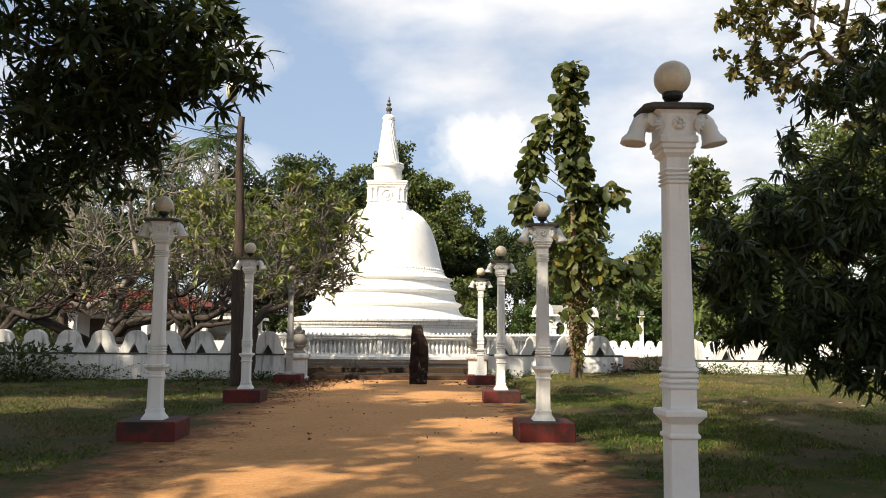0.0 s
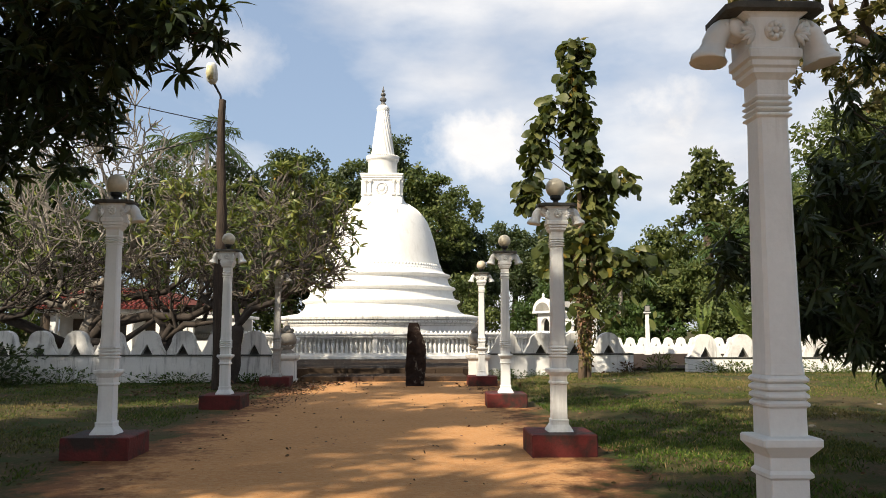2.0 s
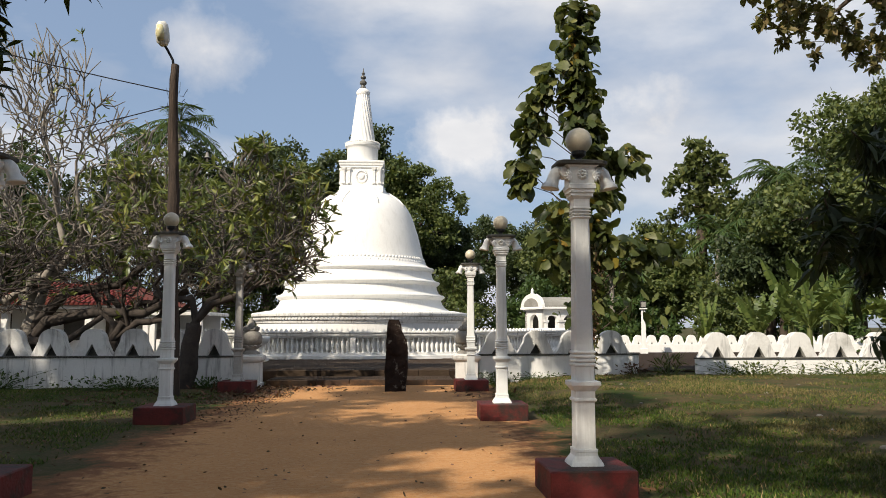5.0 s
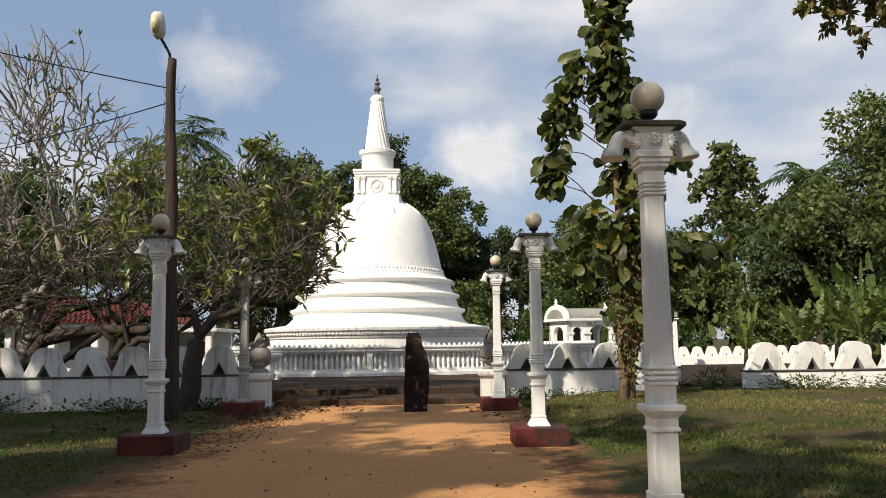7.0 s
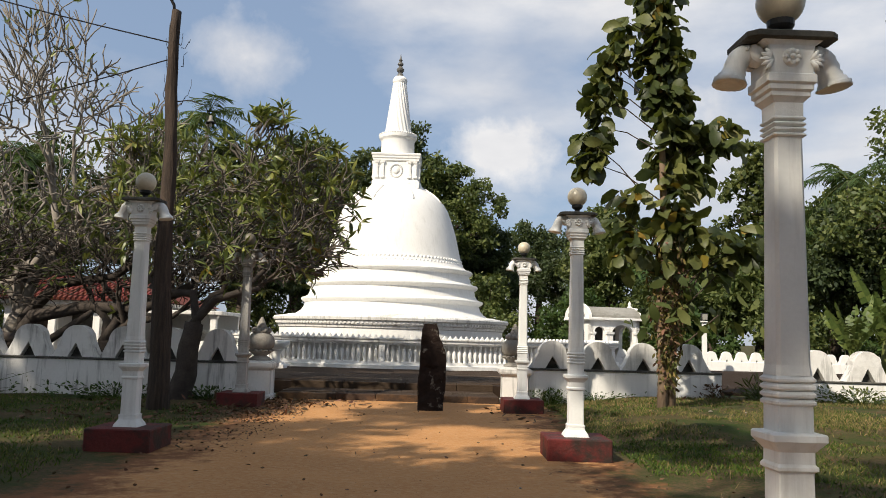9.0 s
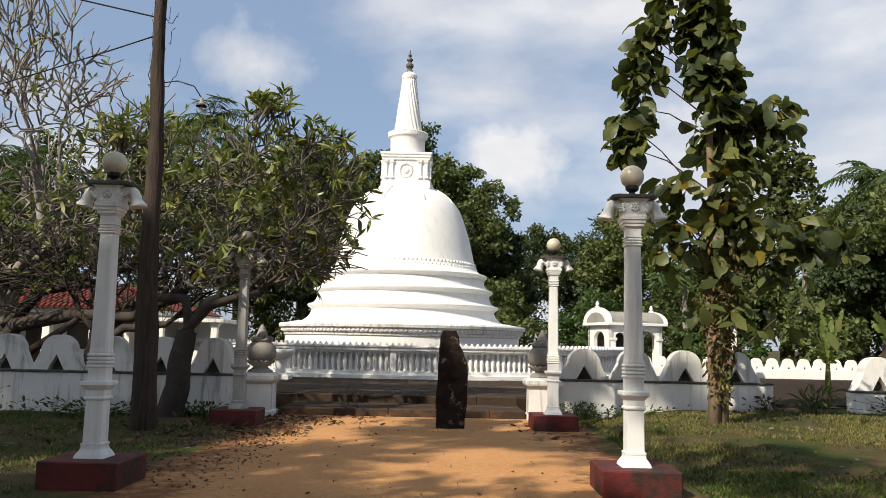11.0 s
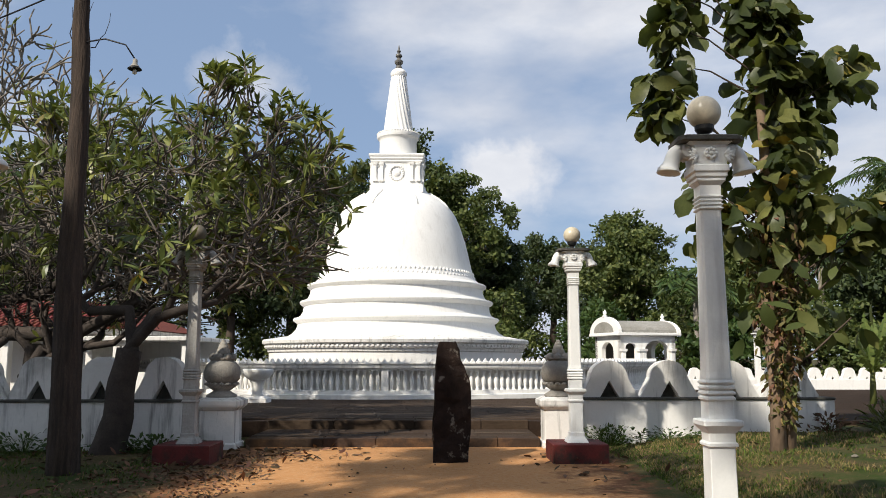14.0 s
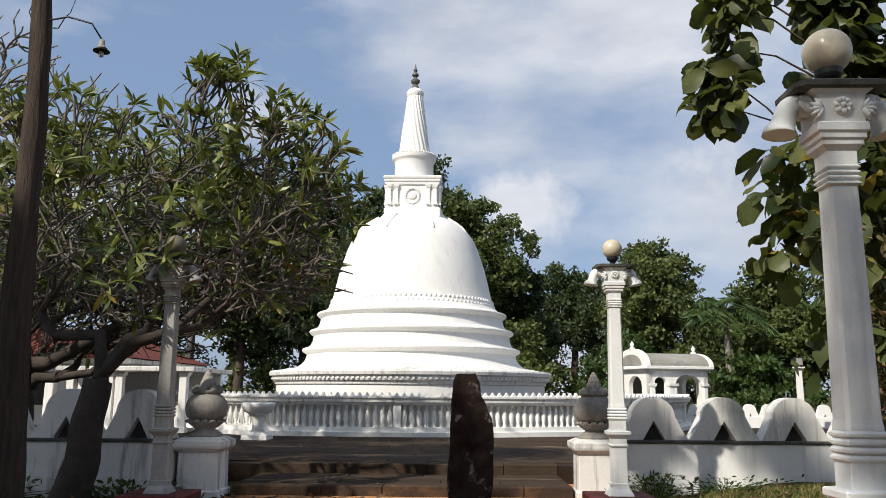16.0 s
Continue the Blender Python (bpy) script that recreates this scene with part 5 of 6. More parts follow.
# big-leaved young tree by the east wall
def teak_targets(r):
    pts = []
    for z0, z1, c, w, n in ((2.9, 3.6, 1.55, 0.6, 13), (2.6, 3.3, 0.95, 0.4, 6), (2.9, 3.7, 0.3, 0.4, 11), (2.8, 3.6, -0.55, 0.35, 7), (3.5, 4.1, -0.6, 0.25, 5), (3.6, 4.6, 0.3, 0.36, 13), (4.4, 5.0, 0.5, 0.25, 6),
                            (4.95, 5.55, 1.1, 0.24, 7), (4.8, 5.5, 0.6, 0.22, 6), (4.7, 5.8, 0.12, 0.34, 16), (5.7, 6.9, 0.1, 0.3, 28), (6.8, 8.9, -0.02, 0.2, 40),
                            (4.45, 4.75, -1.15, 0.24, 5), (4.9, 5.5, -1.22, 0.26, 7), (5.4, 6.1, -1.05, 0.24, 8), (6.0, 6.6, -1.1, 0.22, 6), (6.5, 7.1, -0.85, 0.2, 6), (7.0, 7.5, -0.6, 0.18, 4)):
        a = r.uniform(0, 2 * np.pi, n)
        q = np.sqrt(r.uniform(0, 1, n)) * w
        pts.append(np.stack([4.1 + c + q * np.cos(a), 20.75 + q * np.sin(a) * 0.9, r.uniform(z0, z1, n)], 1))
    return np.concatenate(pts)


def spindle_tree():
    r = np.random.default_rng(21)
    root = thing("broad_leaved_tree", "tall slender tree with large drooping green leaves", "tree", pose(4.12, 20.75, 0.25))
    b = np.array((4.12, 20.75, 0.25))
    stem = [(0, 0, -0.3), (0.02, 0, 0.6), (-0.03, 0.02, 2.0), (0.03, -0.02, 3.6), (0.0, 0.0, 5.2), (-0.05, 0.02, 6.8), (-0.08, 0.0, 8.4)]
    part("trunk", smooth(tube(stem, [0.11, 0.085, 0.075, 0.066, 0.052, 0.036, 0.018], 12)), "bark_brown", root)
    part("trunk", smooth(tube([(0.16, 0.05, -0.3), (0.2, 0.06, 0.8), (0.3, 0.1, 2.2), (0.5, 0.1, 3.8)], [0.09, 0.075, 0.06, 0.04], 10)), "bark_brown", root)
    t = teak_targets(r) - b
    bars = []
    for p in t[np.hypot(t[:, 0], t[:, 1]) > 0.62][::4]:
        s = np.array([0, 0, max(0.9, p[2] - 0.2 - r.uniform(0.2, 0.9) * np.hypot(p[0], p[1]))])
        bars.append(([s, s * 0.45 + p * 0.55 + np.array([0, 0, 0.12]), p], [0.016, 0.011, 0.006]))
    bars.append(([np.array([0.1, 0, 0.95]), np.array([0.5, -0.05, 1.2]), np.array([1.0, -0.1, 1.65])], [0.02, 0.016, 0.01]))
    bars.append(([np.array([0.3, 0.05, 1.7]), np.array([0.6, 0, 2.2]), np.array([0.85, 0, 2.7])], [0.018, 0.015, 0.01]))
    part("branchwork", bars_mesh("branchwork", bars, "bark"), "bark", root)
    n = 6
    bp = np.repeat(t, n, 0) + r.normal(size=(len(t) * n, 3)) * 0.12
    out = np.repeat(t * np.array([1, 1, 0]), n, 0)
    turn = np.tile(np.arange(n) * 2 * np.pi / n, len(t)) + np.repeat(r.uniform(0, 6.28, len(t)), n) + r.normal(size=len(bp)) * 0.25
    dirs = np.stack([np.cos(turn), np.sin(turn), r.uniform(-0.95, 0.3, len(bp))], 1) + unit(out) * 0.3
    bp = np.repeat(t, n, 0) + r.normal(size=bp.shape) * 0.06
    part("crown", broad_leaf_mesh("crown", bp, dirs, 0.43, 0.5, "leaf_teak", r, 0.45), "leaf_teak", root)
    sel = r.random(len(t)) < 0.16
    bp2 = np.repeat(t[sel], 3, 0) + r.normal(size=(sel.sum() * 3, 3)) * 0.1
    part("yellowing_foliage", broad_leaf_mesh("yellowing_foliage", bp2, r.normal(size=bp2.shape), 0.32, 0.6, "leaf_yellow", r, 0.3), "leaf_yellow", root, "yellowing leaves")
    for vine_leaf, k, size in (("leaf_vine", 900, 0.11), ("leaf_dry", 700, 0.12), ("leaf_olive", 420, 0.14)):
        a = r.uniform(0, 2 * np.pi, k)
        z = 0.15 + 2.9 * r.random(k) ** 0.6
        rad = 0.1 + 0.34 * r.random(k) ** 1.4 * np.clip(z / 2.3, 0.1, 1)
        bp3 = np.stack([rad * np.cos(a) + 0.1, rad * np.sin(a), z], 1)
        part("climbing_vine", leaf_mesh("climbing_vine", bp3, r.normal(size=bp3.shape) + np.array([0, 0, -0.9]), size, 0.38, vine_leaf, r, 0.35), vine_leaf, root, "yellow-brown climbing vine on the trunk")
    low = np.stack([r.uniform(-0.7, 1.7, 60), r.uniform(-0.9, 0.9, 60), r.uniform(1.3, 2.4, 60)], 1)
    part("low_foliage", leaf_mesh("low_foliage", low, r.normal(size=low.shape) + np.array([0.3, 0, -0.5]), 0.3, 0.5, "leaf_olive", r, 0.35), "leaf_olive", root)


spindle_tree()

# mango tree whose boughs hang over the start of the path
# clumps centred above z 7 are unseen, added to shade path, posts and lawn
tM = np.concatenate([in_ellipsoid(400, (-6.4, 9.2, 5.2), (3.5, 2.4, 2.4), rg, 0.2), in_ellipsoid(150, (-3.8, 9.4, 5.3), (1.5, 1.3, 1.2), rg), in_ellipsoid(70, (-2.95, 9.4, 4.9), (0.95, 0.8, 0.7), rg), in_ellipsoid(130, (-4.7, 10.2, 4.2), (1.3, 1.2, 1.2), rg), in_ellipsoid(80, (-5.5, 9.6, 2.9), (0.9, 1.1, 0.9), rg), in_ellipsoid(90, (-6.6, 8.6, 2.9), (2.2, 1.8, 1.0), rg), in_ellipsoid(130, (-3.7, 4.2, 9.2), (1.2, 2.6, 1.0), rg), in_ellipsoid(110, (-3.7, 8.9, 9.2), (1.1, 1.8, 0.9), rg), in_ellipsoid(20, (-9.4, 10.6, 7.4), (1.2, 1.6, 1.3), rg), in_ellipsoid(60, (-9.3, 10.2, 7.5), (0.9, 1.7, 1.4), np.random.default_rng(17)), in_ellipsoid(105, (-6.3, 10.5, 10.4), (1.35, 3.3, 0.8), np.random.default_rng(15)), in_ellipsoid(60, (-6.0, 2.6, 10.2), (1.1, 2.5, 0.8), np.random.default_rng(16)), in_ellipsoid(290, (-1.8, 4.0, 10.4), (3.3, 3.1, 1.1), np.random.default_rng(12)), in_ellipsoid(260, (-8.4, 10.5, 7.8), (1.3, 1.5, 2.5), np.random.default_rng(19)), in_ellipsoid(120, (-7.5, 13.0, 9.0), (1.1, 1.2, 0.8), np.random.default_rng(24)), in_ellipsoid(150, (-6.4, 11.8, 9.3), (1.2, 1.2, 0.8), np.random.default_rng(25)), in_ellipsoid(100, (-7.3, 14.2, 9.2), (0.9, 0.9, 0.7), np.random.default_rng(26)), in_ellipsoid(45, (-5.9, 14.2, 11.0), (0.5, 0.8, 0.5), np.random.default_rng(22)), in_ellipsoid(45, (-3.9, 14.2, 11.0), (0.5, 0.8, 0.5), np.random.default_rng(23))])
tree("mango_tree", "dark dense mango tree hanging over the path, with unseen high clumps added for shade", (-8.6, 7.2, 0.0), 5.0, 0.3, tM, "leaf_dark", 17, 0.24, 0.24, "bark", 0.4, 6, 0.5, 0.35, 0.3, split_z=0.45)
# drooping dark tree on the other lawn
tD = np.concatenate([in_ellipsoid(420, (7.2, 8.3, 3.3), (3.0, 2.2, 2.8), rg, 0.3), in_ellipsoid(230, (4.5, 8.2, 2.1), (1.6, 1.5, 1.2), rg, 0.3), in_ellipsoid(130, (8.0, 8.6, 6.2), (2.2, 1.8, 2.0), rg), in_ellipsoid(330, (6.6, 8.2, 1.5), (2.6, 1.4, 1.0), np.random.default_rng(20))])
tree("drooping_tree", "dark bushy tree with narrow drooping leaves on the lawn", (7.4, 8.6, 0.05), 4.5, 0.22, tD, "leaf_bamboo", 44, 0.18, 0.19, "bark", 0.4, 7, 0.5, 0.55, -0.5, split_z=0.4)
# tall tree whose bough shows over the east lawn
tE = in_ellipsoid(420, (13.6, 22.0, 11.2), (5.2, 4.2, 3.6), rg, 0.3)
tree("tall_tree", "tall tree with golden olive sunlit leaves", (15.0, 22.6, 0.2), 11.0, 0.35, tE, "leaf_gold", 26, 0.26, 0.5, "bark", 0.4, 8, 0.7, 0.3, 0.1, split_z=0.55)
# unseen trees behind and beside the walker, added only to cast shade
for k, (cx, cy, cz, rx, ry, rz) in enumerate(((-7.5, 0.0, 7.2, 4.2, 4.2, 2.6), (-2.8, -3.0, 9.0, 4.2, 3.4, 2.2), (-12.2, 2.6, 10.8, 3.2, 3.6, 2.4), (-12.9, 12.8, 9.4, 2.3, 4.0, 2.2), (-15.8, 13.4, 8.9, 4.2, 4.2, 2.8), (1.6, 1.6, 10.2, 3.2, 3.2, 1.8))):
    tt = in_ellipsoid(130 if k == 0 else 340 if k in (1, 5) else 260, (cx, cy, cz), (rx, ry, rz), rg, 0.2)
    if k == 1:
        tt = np.concatenate([tt, in_ellipsoid(200, (-1.3, 0.8, 9.9), (2.4, 2.3, 1.3), np.random.default_rng(27))])
    tree("shade_tree", "unseen broad tree added to cast shade on path and posts", (cx - 1.0 + (3.8 if k == 5 else 0) - (2.2 if k == 1 else 0), cy - 1.2 - (4.2 if k in (1, 5) else 0), 0), cz, 0.35, tt, "leaf_dark", 38, 0.4, 0.42, "bark", 0.42, 30 + k, 0.6, 0.3, 0.1, fine=False, split_z=0.45, group="shade trees behind the path")


def far_tree(label, x, y, h, r, leaf, seed, n_tip=180, per=95, size=0.29, low=0.35, airy=1.0):
    q = np.random.default_rng(seed)
    blobs = []
    m = 11
    for i in range(m):
        a = q.uniform(0, 2 * np.pi)
        rr = r * q.uniform(0.25, 0.62)
        zz = h * (low + 0.1) + (h * (0.9 - low) - r * 0.52) * (i / (m - 1))
        f = 1.0 - 0.45 * (i / (m - 1)) ** 2
        blobs.append(in_ellipsoid(n_tip // m, (x + rr * f * np.cos(a), y + rr * f * np.sin(a), zz), (r * 0.6 * f, r * 0.6 * f, r * 0.42), q, 0.35))
    t = np.concatenate(blobs)
    return tree("background_tree", label, (x, y, 0), h, 0.025 * h, t, leaf, per, size, 0.55, "bark", 0.42, seed, r * 0.17 * airy, fine=False, split_z=low, group="trees behind the stupa")


FAR = [(-9.8, 64, 16.5, 5.0, "leaf_far_dk"), (-6.2, 67, 16.2, 4.6, "leaf_far"), (-3.2, 62, 17.3, 4.0, "leaf_far_dk"), (1.0, 61, 14.6, 3.7, "leaf_far"), (3.2, 64, 10.8, 3.3, "leaf_far_dk"),
       (8.8, 73, 12.0, 4.0, "leaf_far_dk"), (12.4, 69, 11.5, 4.4, "leaf_far_dk"), (12.2, 61, 11.4, 3.6, "leaf_far"), (18.6, 60, 9.5, 4.0, "leaf_far"),
       (24.0, 54, 12.2, 5.0, "leaf_far"), (23.5, 43, 14.2, 4.8, "leaf_far"), (28.0, 45, 17.0, 5.0, "leaf_olive"), (31.5, 38, 15.5, 5.0, "leaf_far"), (21.5, 47, 9.0, 4.0, "leaf_far_dk"),
       (-14.2, 63, 15.5, 5.0, "leaf_far_dk"), (-19.5, 60, 14.5, 5.0, "leaf_far_dk"), (-25, 56, 14.0, 5.5, "leaf_far_dk"), (-31, 48, 14.0, 5.5, "leaf_far"), (-37, 60, 13.0, 6.0, "leaf_far_dk"), (38, 60, 15, 6.0, "leaf_far_dk"), (-21, 47, 9.0, 4.0, "leaf_far"), (17.0, 52, 6.5, 3.2, "leaf_far"), (-7.4, 58, 9.5, 3.4, "leaf_far_dk"), (-11.5, 54, 10.5, 3.8, "leaf_far_dk")]
for k, (x, y, h, r, leaf) in enumerate(FAR):
    far_tree("dense dark green tree beyond the terrace" if leaf == "leaf_far_dk" else "leafy sunlit tree beyond the terrace", x, y, h, r, leaf, 60 + k)
far_tree("airy tree with sparse light foliage", 20.0, 55, 14.6, 2.8, "leaf_olive", 90, 90, 36, 0.4, 0.5, 1.2)
for k, (x, y, h, r) in enumerate(((13, 47, 3.6, 2.6), (17.5, 46, 4.6, 3.0), (22, 41.5, 5.0, 2.8), (27, 41.5, 4.5, 2.8), (8.6, 55, 5.5, 3.2), (-10.5, 56, 5.5, 3.5), (-16, 50, 5.0, 3.2), (3, 58, 6, 3.4), (-4, 58, 6, 3.4), (13.5, 55, 6.5, 3.2), (-27, 40, 5.0, 3.2), (-22, 32, 4.0, 2.6), (32, 44, 6, 4), (-34, 52, 6, 4.5), (-29, 60, 7, 4.5), (-21, 66, 7, 4.5), (-8, 70, 7, 4.5), (6, 74, 7, 4.5), (10, 60, 5.5, 3.5), (20, 66, 7, 4.5), (27, 58, 7, 4.5), (35, 52, 7, 4.5), (-14, 44, 3.5, 2.5), (-20, 35, 6.0, 3.0), (-24, 37, 6.5, 3.2), (-5.5, 56, 4.5, 3.2), (17, 70, 7, 5))):
    far_tree("dense green shrubbery behind the boundary wall", x, y, h, r, "leaf_far" if k % 2 else "leaf_mid", 120 + k, 84, 80, 0.26, 0.08)


def palm(x, y, h, label, seed, fronds=18, L=3.2):
    r = np.random.default_rng(seed)
    root = thing("coconut_palm", label, "palm tree", pose(x, y, 0), group="coconut palms")
    lean = r.uniform(-0.6, 0.6, 2)
    top = np.array([lean[0], lean[1], h])
    part("trunk", smooth(tube([(0, 0, -0.2), tuple(top * 0.5 + np.array([lean[0] * 0.2, 0, 0])), tuple(top)], [0.22, 0.15, 0.12], 10)), "bark_pale", root)
    bars, base, dirs = [], [], []
    for i in range(fronds):
        a = i * 2.4 + r.uniform(-0.2, 0.2)
        e = r.uniform(-0.5, 1.15)
        d = np.array([np.cos(a) * np.cos(e), np.sin(a) * np.cos(e), np.sin(e)])
        pts = [top + d * L * s + np.array([0, 0, -L * 0.55 * s * s]) for s in np.linspace(0, 1, 7)]
        bars.append((pts, list(np.linspace(0.04, 0.01, 7))))
        for s in np.linspace(0.12, 1, 26):
            p = top + d * L * s + np.array([0, 0, -L * 0.55 * s * s])
            side = unit(np.cross(d, [0, 0, 1.0]))
            for sg in (-1, 1):
                base.append(p)
                dirs.append(side * sg + d * 0.5 + np.array([0, 0, -0.55]))
    part("frond_frame", bars_mesh("frond_frame", bars, "leaf_olive"), "leaf_olive", root)
    part("frond_mass", leaf_mesh("frond_mass", np.array(base), np.array(dirs), 0.8, 0.09, "leaf_mid", r, 0.3), "leaf_mid", root)


for k, (x, y, h) in enumerate(((-15.5, 58, 15.5), (-20, 64, 16), (12.7, 50, 5.3), (19.5, 52, 7.2), (22.6, 49, 10.5), (-11.5, 70, 15.5), (26.5, 50, 11.5), (-23.5, 52, 11))):
    palm(x, y, h, "coconut palm with drooping fronds among the trees", 200 + k, L=1.9 if h < 6 else 3.2)


def banana(x, y, z, s, seed):
    r = np.random.default_rng(seed)
    root = thing("banana_plant", "banana plant with torn arching leaves behind the wall", "plant", pose(x, y, z), group="banana plants")
    part("stem", smooth(tube([(0, 0, -0.2), (0.03, 0, 0.6 * s), (0.05, 0, 1.1 * s)], [0.11 * s, 0.09 * s, 0.06 * s], 10)), "leaf_olive", root)
    for i in range(13):
        a = i * 2.4 + r.uniform(-0.4, 0.4)
        e = r.uniform(0.7, 1.5)
        L = r.uniform(1.3, 2.3) * s
        bow = r.uniform(0.15, 0.85) * (1.6 - e)
        twist = r.uniform(-0.6, 0.6)
        d = np.array([math.cos(a) * math.cos(e), math.sin(a) * math.cos(e), math.sin(e)])
        side = unit(np.cross(d, [0, 0, 1.0]))
        side = unit(side * math.cos(twist) + np.cross(d, side) * math.sin(twist))
        vs, fs = [], []
        n = 14
        w0 = r.uniform(0.13, 0.19) * s

        def rib(q):
            return np.array([0.05, 0, 0.95 * s]) + d * L * q + np.array([0, 0, -L * bow * q * q])
        for j in range(n):
            q0, q1 = j / n, (j + 1) / n
            for sg in (-1, 1):
                if q0 > 0.2 and r.random() < 0.06:
                    continue
                sag = r.uniform(0.0, 0.12) * s
                w = [w0 * math.sin(math.pi * min(1, 0.04 + q * 0.96)) ** 0.55 * (1 if q > 0.14 else 0.15) for q in (q0, q1)]
                k = len(vs)
                tail = d * 0.035 * s
                vs += [rib(q0), rib(q1), rib(q1) + side * sg * w[1] + tail - np.array([0, 0, sag]), rib(q0) + side * sg * w[0] + tail * 1.4 - np.array([0, 0, sag])]
                fs.append((k, k + 1, k + 2, k + 3))
        part("leaf", mesh_from("leaf", vs, fs, "leaf_banana"), "leaf_banana", root)


for k, (x, y, s) in enumerate(((11.6, 28.5, 0.95), (12.8, 27.6, 1.15), (14.2, 28.3, 1.2), (15.6, 27.8, 1.25), (13.4, 30.0, 1.3), (17.2, 28.6, 1.35), (10.6, 30.5, 0.8), (15.2, 31.0, 1.5))):
    banana(x, y, 0.25, s, 300 + k)


def shrub(x, y, h, r, leaf, seed, n=500, size=0.1, label="low leafy weeds growing at the wall's foot", width=0.4):
    q = np.random.default_rng(seed)
    z = float(ground_z(x, y))
    bp = np.stack([q.normal(0, r * 0.5, n), q.normal(0, r * 0.35, n), q.uniform(0, 1, n) ** 1.3 * h], 1)
    dirs = unit(bp * np.array([1, 1, 0.3])) + q.normal(size=bp.shape) * 0.6 + np.array([0, 0, 0.5])
    bars = [([np.array([p[0] * 0.2, p[1] * 0.2, -0.03]), p * 0.6, p], [0.006, 0.005, 0.003]) for p in bp[::6]]
    root = thing("weeds", label, "plant", pose(x, y, z))
    part("stem_mass", bars_mesh("stem_mass", bars, "leaf_mid"), "leaf_mid", root)
    part("foliage", leaf_mesh("foliage", bp, dirs, size, width, leaf, q, 0.3), leaf, root)


shrub(2.45, 23.08, 0.3, 0.5, "leaf_mid", 1, 420, 0.075)
shrub(3.4, 23.1, 0.18, 0.8, "leaf_mid", 2, 320, 0.065)
shrub(5.9, 23.0, 0.28, 0.3, "leaf_dry", 3, 140, 0.1)
shrub(6.75, 22.9, 0.42, 0.32, "leaf_olive", 4, 150, 0.26, "spiky fern by the gap in the wall", 0.12)
shrub(8.9, 22.9, 0.3, 1.2, "leaf_olive", 5, 420)
shrub(11.5, 22.9, 0.35, 1.6, "leaf_olive", 6, 420)
shrub(-6.4, 22.6, 0.25, 1.3, "leaf_mid", 7, 420)
shrub(-4.4, 22.5, 0.22, 0.6, "leaf_mid", 8, 260)
shrub(-9.5, 22.5, 0.45, 1.4, "leaf_mid", 9, 420)
shrub(-11.0, 21.8, 1.0, 1.3, "leaf_far_dk", 10, 900, 0.16)
shrub(-12.6, 21.4, 1.1, 1.2, "leaf_far_dk", 11, 800, 0.16)


# ---- grass, litter and stones ----
def scatter(name, label, category, n, regions, length, width, material, lie, seed):
    r = np.random.default_rng(seed)
    pts = []
    area = [(x1 - x0) * (y1 - y0) * w for x0, x1, y0, y1, w in regions]
    for (x0, x1, y0, y1, w), a in zip(regions, area):
        k = int(n * a / sum(area))
        pts.append(np.stack([r.uniform(x0, x1, k), r.uniform(y0, y1, k)], 1))
    p = np.concatenate(pts)
    if lie < 0.5:
        keep = np.array([noise.noise((a * 0.55, c * 0.55, 4.0)) + 0.45 * noise.noise((a * 2.2, c * 2.2, 1.0)) for a, c in p]) > r.uniform(-0.3, 0.25, len(p))
        p = p[keep]
    bump = np.array([noise.noise((a * 0.9, c * 0.9, 0.3)) * 0.035 + noise.noise((a * 3.0, c * 3.0, 1.3)) * 0.014 for a, c in p])
    off = np.clip(np.maximum(PATH_L - p[:, 0], p[:, 0] - PATH_R) / 0.8, 0.25, 1)
    base = np.stack([p[:, 0], p[:, 1], ground_z(p[:, 0], p[:, 1]) + bump * off + (0.006 if lie > 0.5 else -0.008)], 1)
    d = r.normal(size=base.shape)
    d[:, 2] = np.abs(d[:, 2]) * (1 - lie) + (1 - lie) * 1.2 + 0.1
    me = leaf_mesh(name, base, d, length, width, material, r, 0.15) if lie > 0.5 else blade_mesh(name, base, d, length, width, material, r)
    tagged(new(name, me), label, category, kind="stuff")


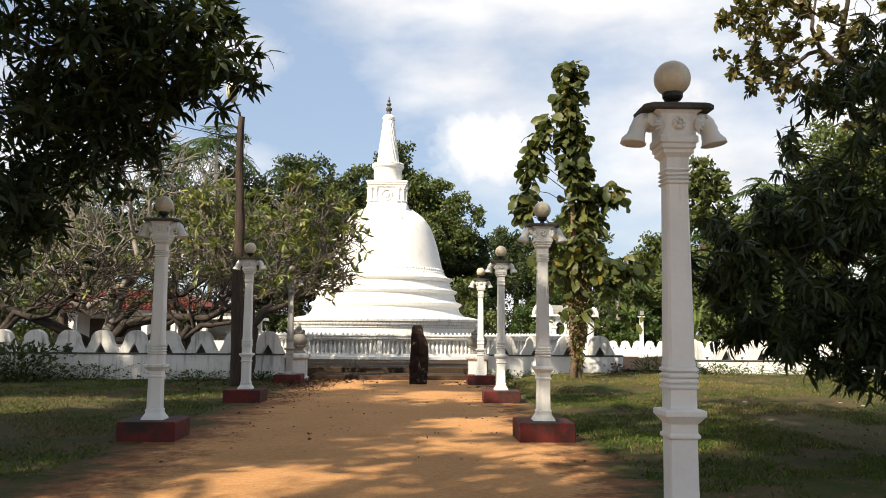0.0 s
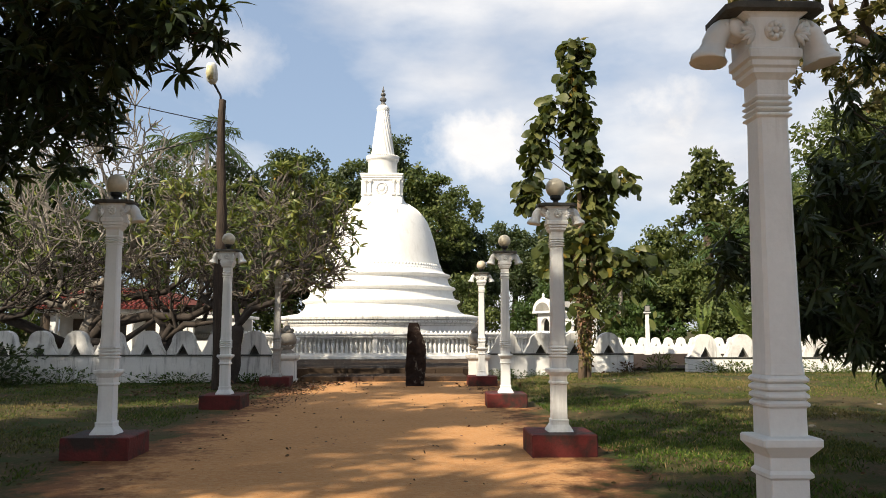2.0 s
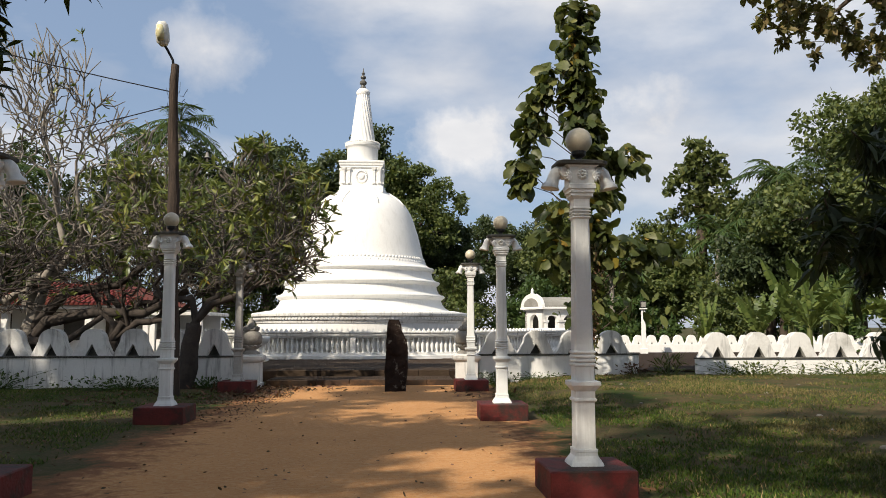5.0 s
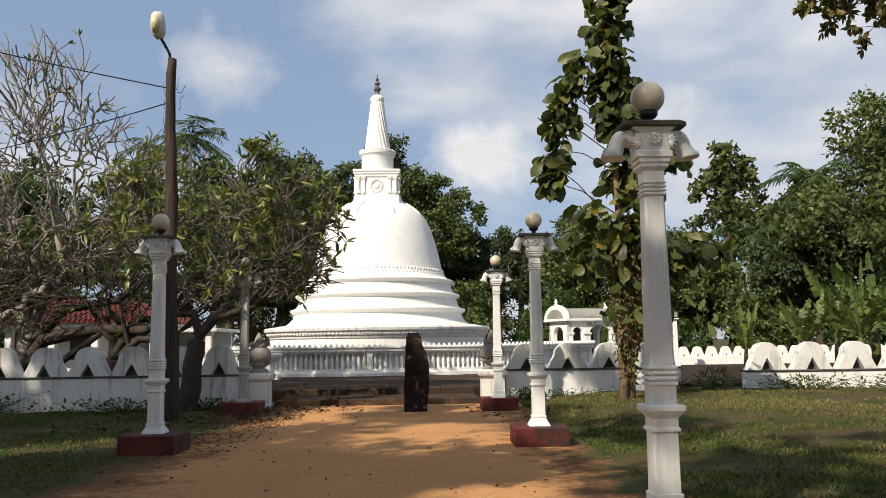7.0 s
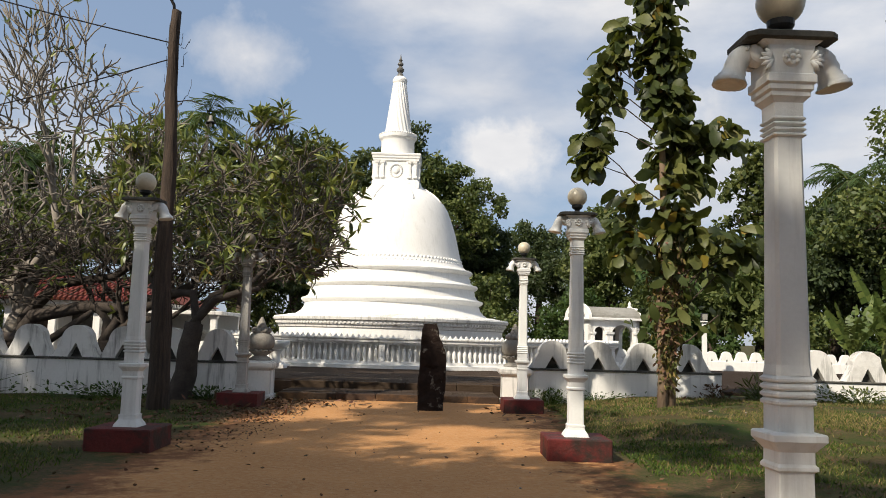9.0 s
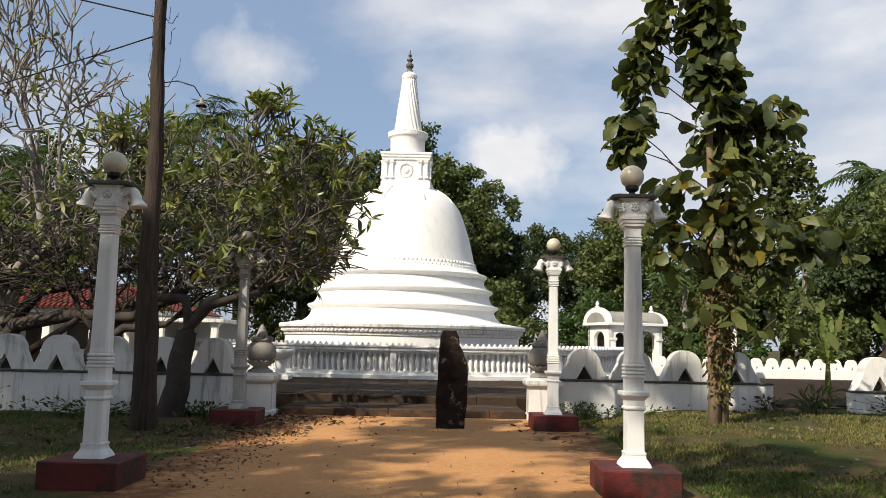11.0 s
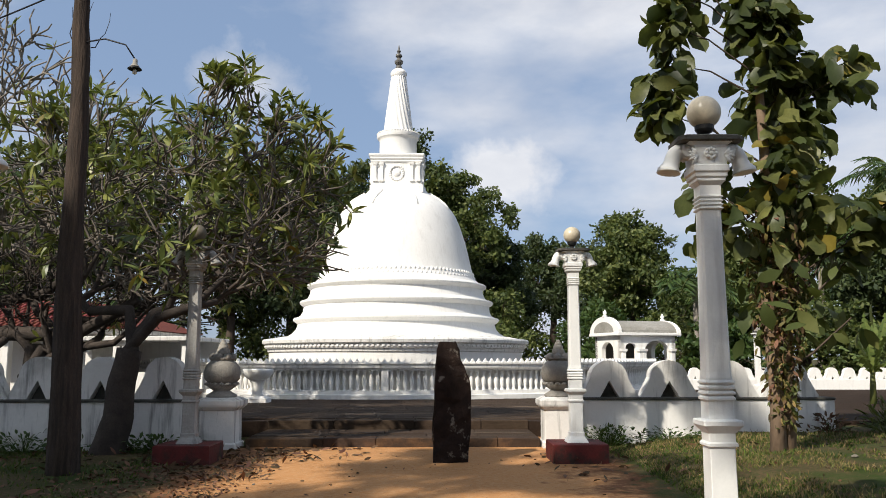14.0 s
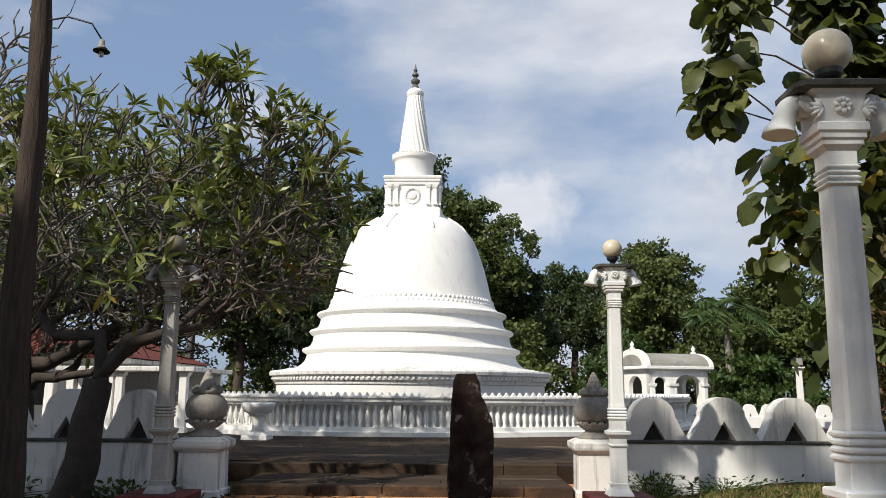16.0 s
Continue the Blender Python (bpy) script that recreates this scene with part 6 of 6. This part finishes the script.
scatter("grass", "short patchy green grass on the lawns", "grass", 230000, [(-11, -3.7, 6, 22.6, 0.8), (2.25, 5.5, 3.0, 12, 2.0), (2.3, 8, 12, 23, 1.3), (8, 17, 9, 23.1, 0.6)], 0.058, 0.22, "grass", 0.42, 41)
# extra straw from y 17.5 to 23.1 imitates sunlit lawn by the wall
scatter("dry_grass", "straw-coloured dry grass tufts on the lawn, denser to imitate the sunlit strip", "grass", 52000, [(2.4, 8, 8, 22.9, 0.8), (2.4, 9, 17.5, 23.1, 3.2), (8, 16, 12, 23, 0.6), (-10, -4, 10, 22.5, 0.5)], 0.07, 0.1, "straw", 0.3, 43)
scatter("leaf_litter", "scattered dry brown leaves on path and lawn", "leaves", 8000, [(-10, -3.4, 7, 22.4, 1.0), (2.1, 14, 4, 23, 0.8), (-3.6, -2.2, 15.5, 22.4, 4.0), (-3.3, 1.9, 8, 22.5, 0.16), (-4.5, -2.4, 18.5, 22.3, 8.0)], 0.048, 0.5, "leaf_dry", 0.92, 42)

scatter("fallen_leaves", "curled brown leaves drifted along the path edge", "leaves", 620, [(-4.3, -2.2, 19.6, 22.9, 2.0), (-2.2, -1.2, 21.4, 23.0, 1.0), (1.1, 2.6, 19.5, 22.9, 0.5), (-6.5, -4.3, 18, 22.6, 0.5), (3.2, 5.4, 21.3, 22.9, 0.6)], 0.15, 0.28, "leaf_dry", 0.88, 44)

pr = np.random.default_rng(50)
shapes = []
for k in range(4):
    bm = bmesh.new()
    bmesh.ops.create_icosphere(bm, subdivisions=2, radius=0.1)
    for v in bm.verts:
        v.co *= 1 + 0.5 * noise.noise(v.co * 9 + Vector((k * 5, 0, 0)))
        v.co.z *= 0.5
    me = as_mesh("loose_stone", bm)
    me.materials.append(M["pebble"])
    shapes.append(me)
for k in range(26):
    x, y = pr.uniform(3.0, 10.0), pr.uniform(9.0, 22.0)
    if k > 20:
        x, y = pr.uniform(-3, 1.5), pr.uniform(8, 20)
    s = pr.uniform(0.2, 0.55) * (0.35 if k > 20 else 1)
    ob = new("loose_stone", shapes[k % 4])
    ob.matrix_basis = pose(x, y, float(ground_z(x, y)) + 0.015 * s, 0, 0, pr.uniform(0, 360)) @ Matrix.Scale(s, 4)
    tagged(ob, "loose pale stone lying on the ground", "stone", "loose stones")
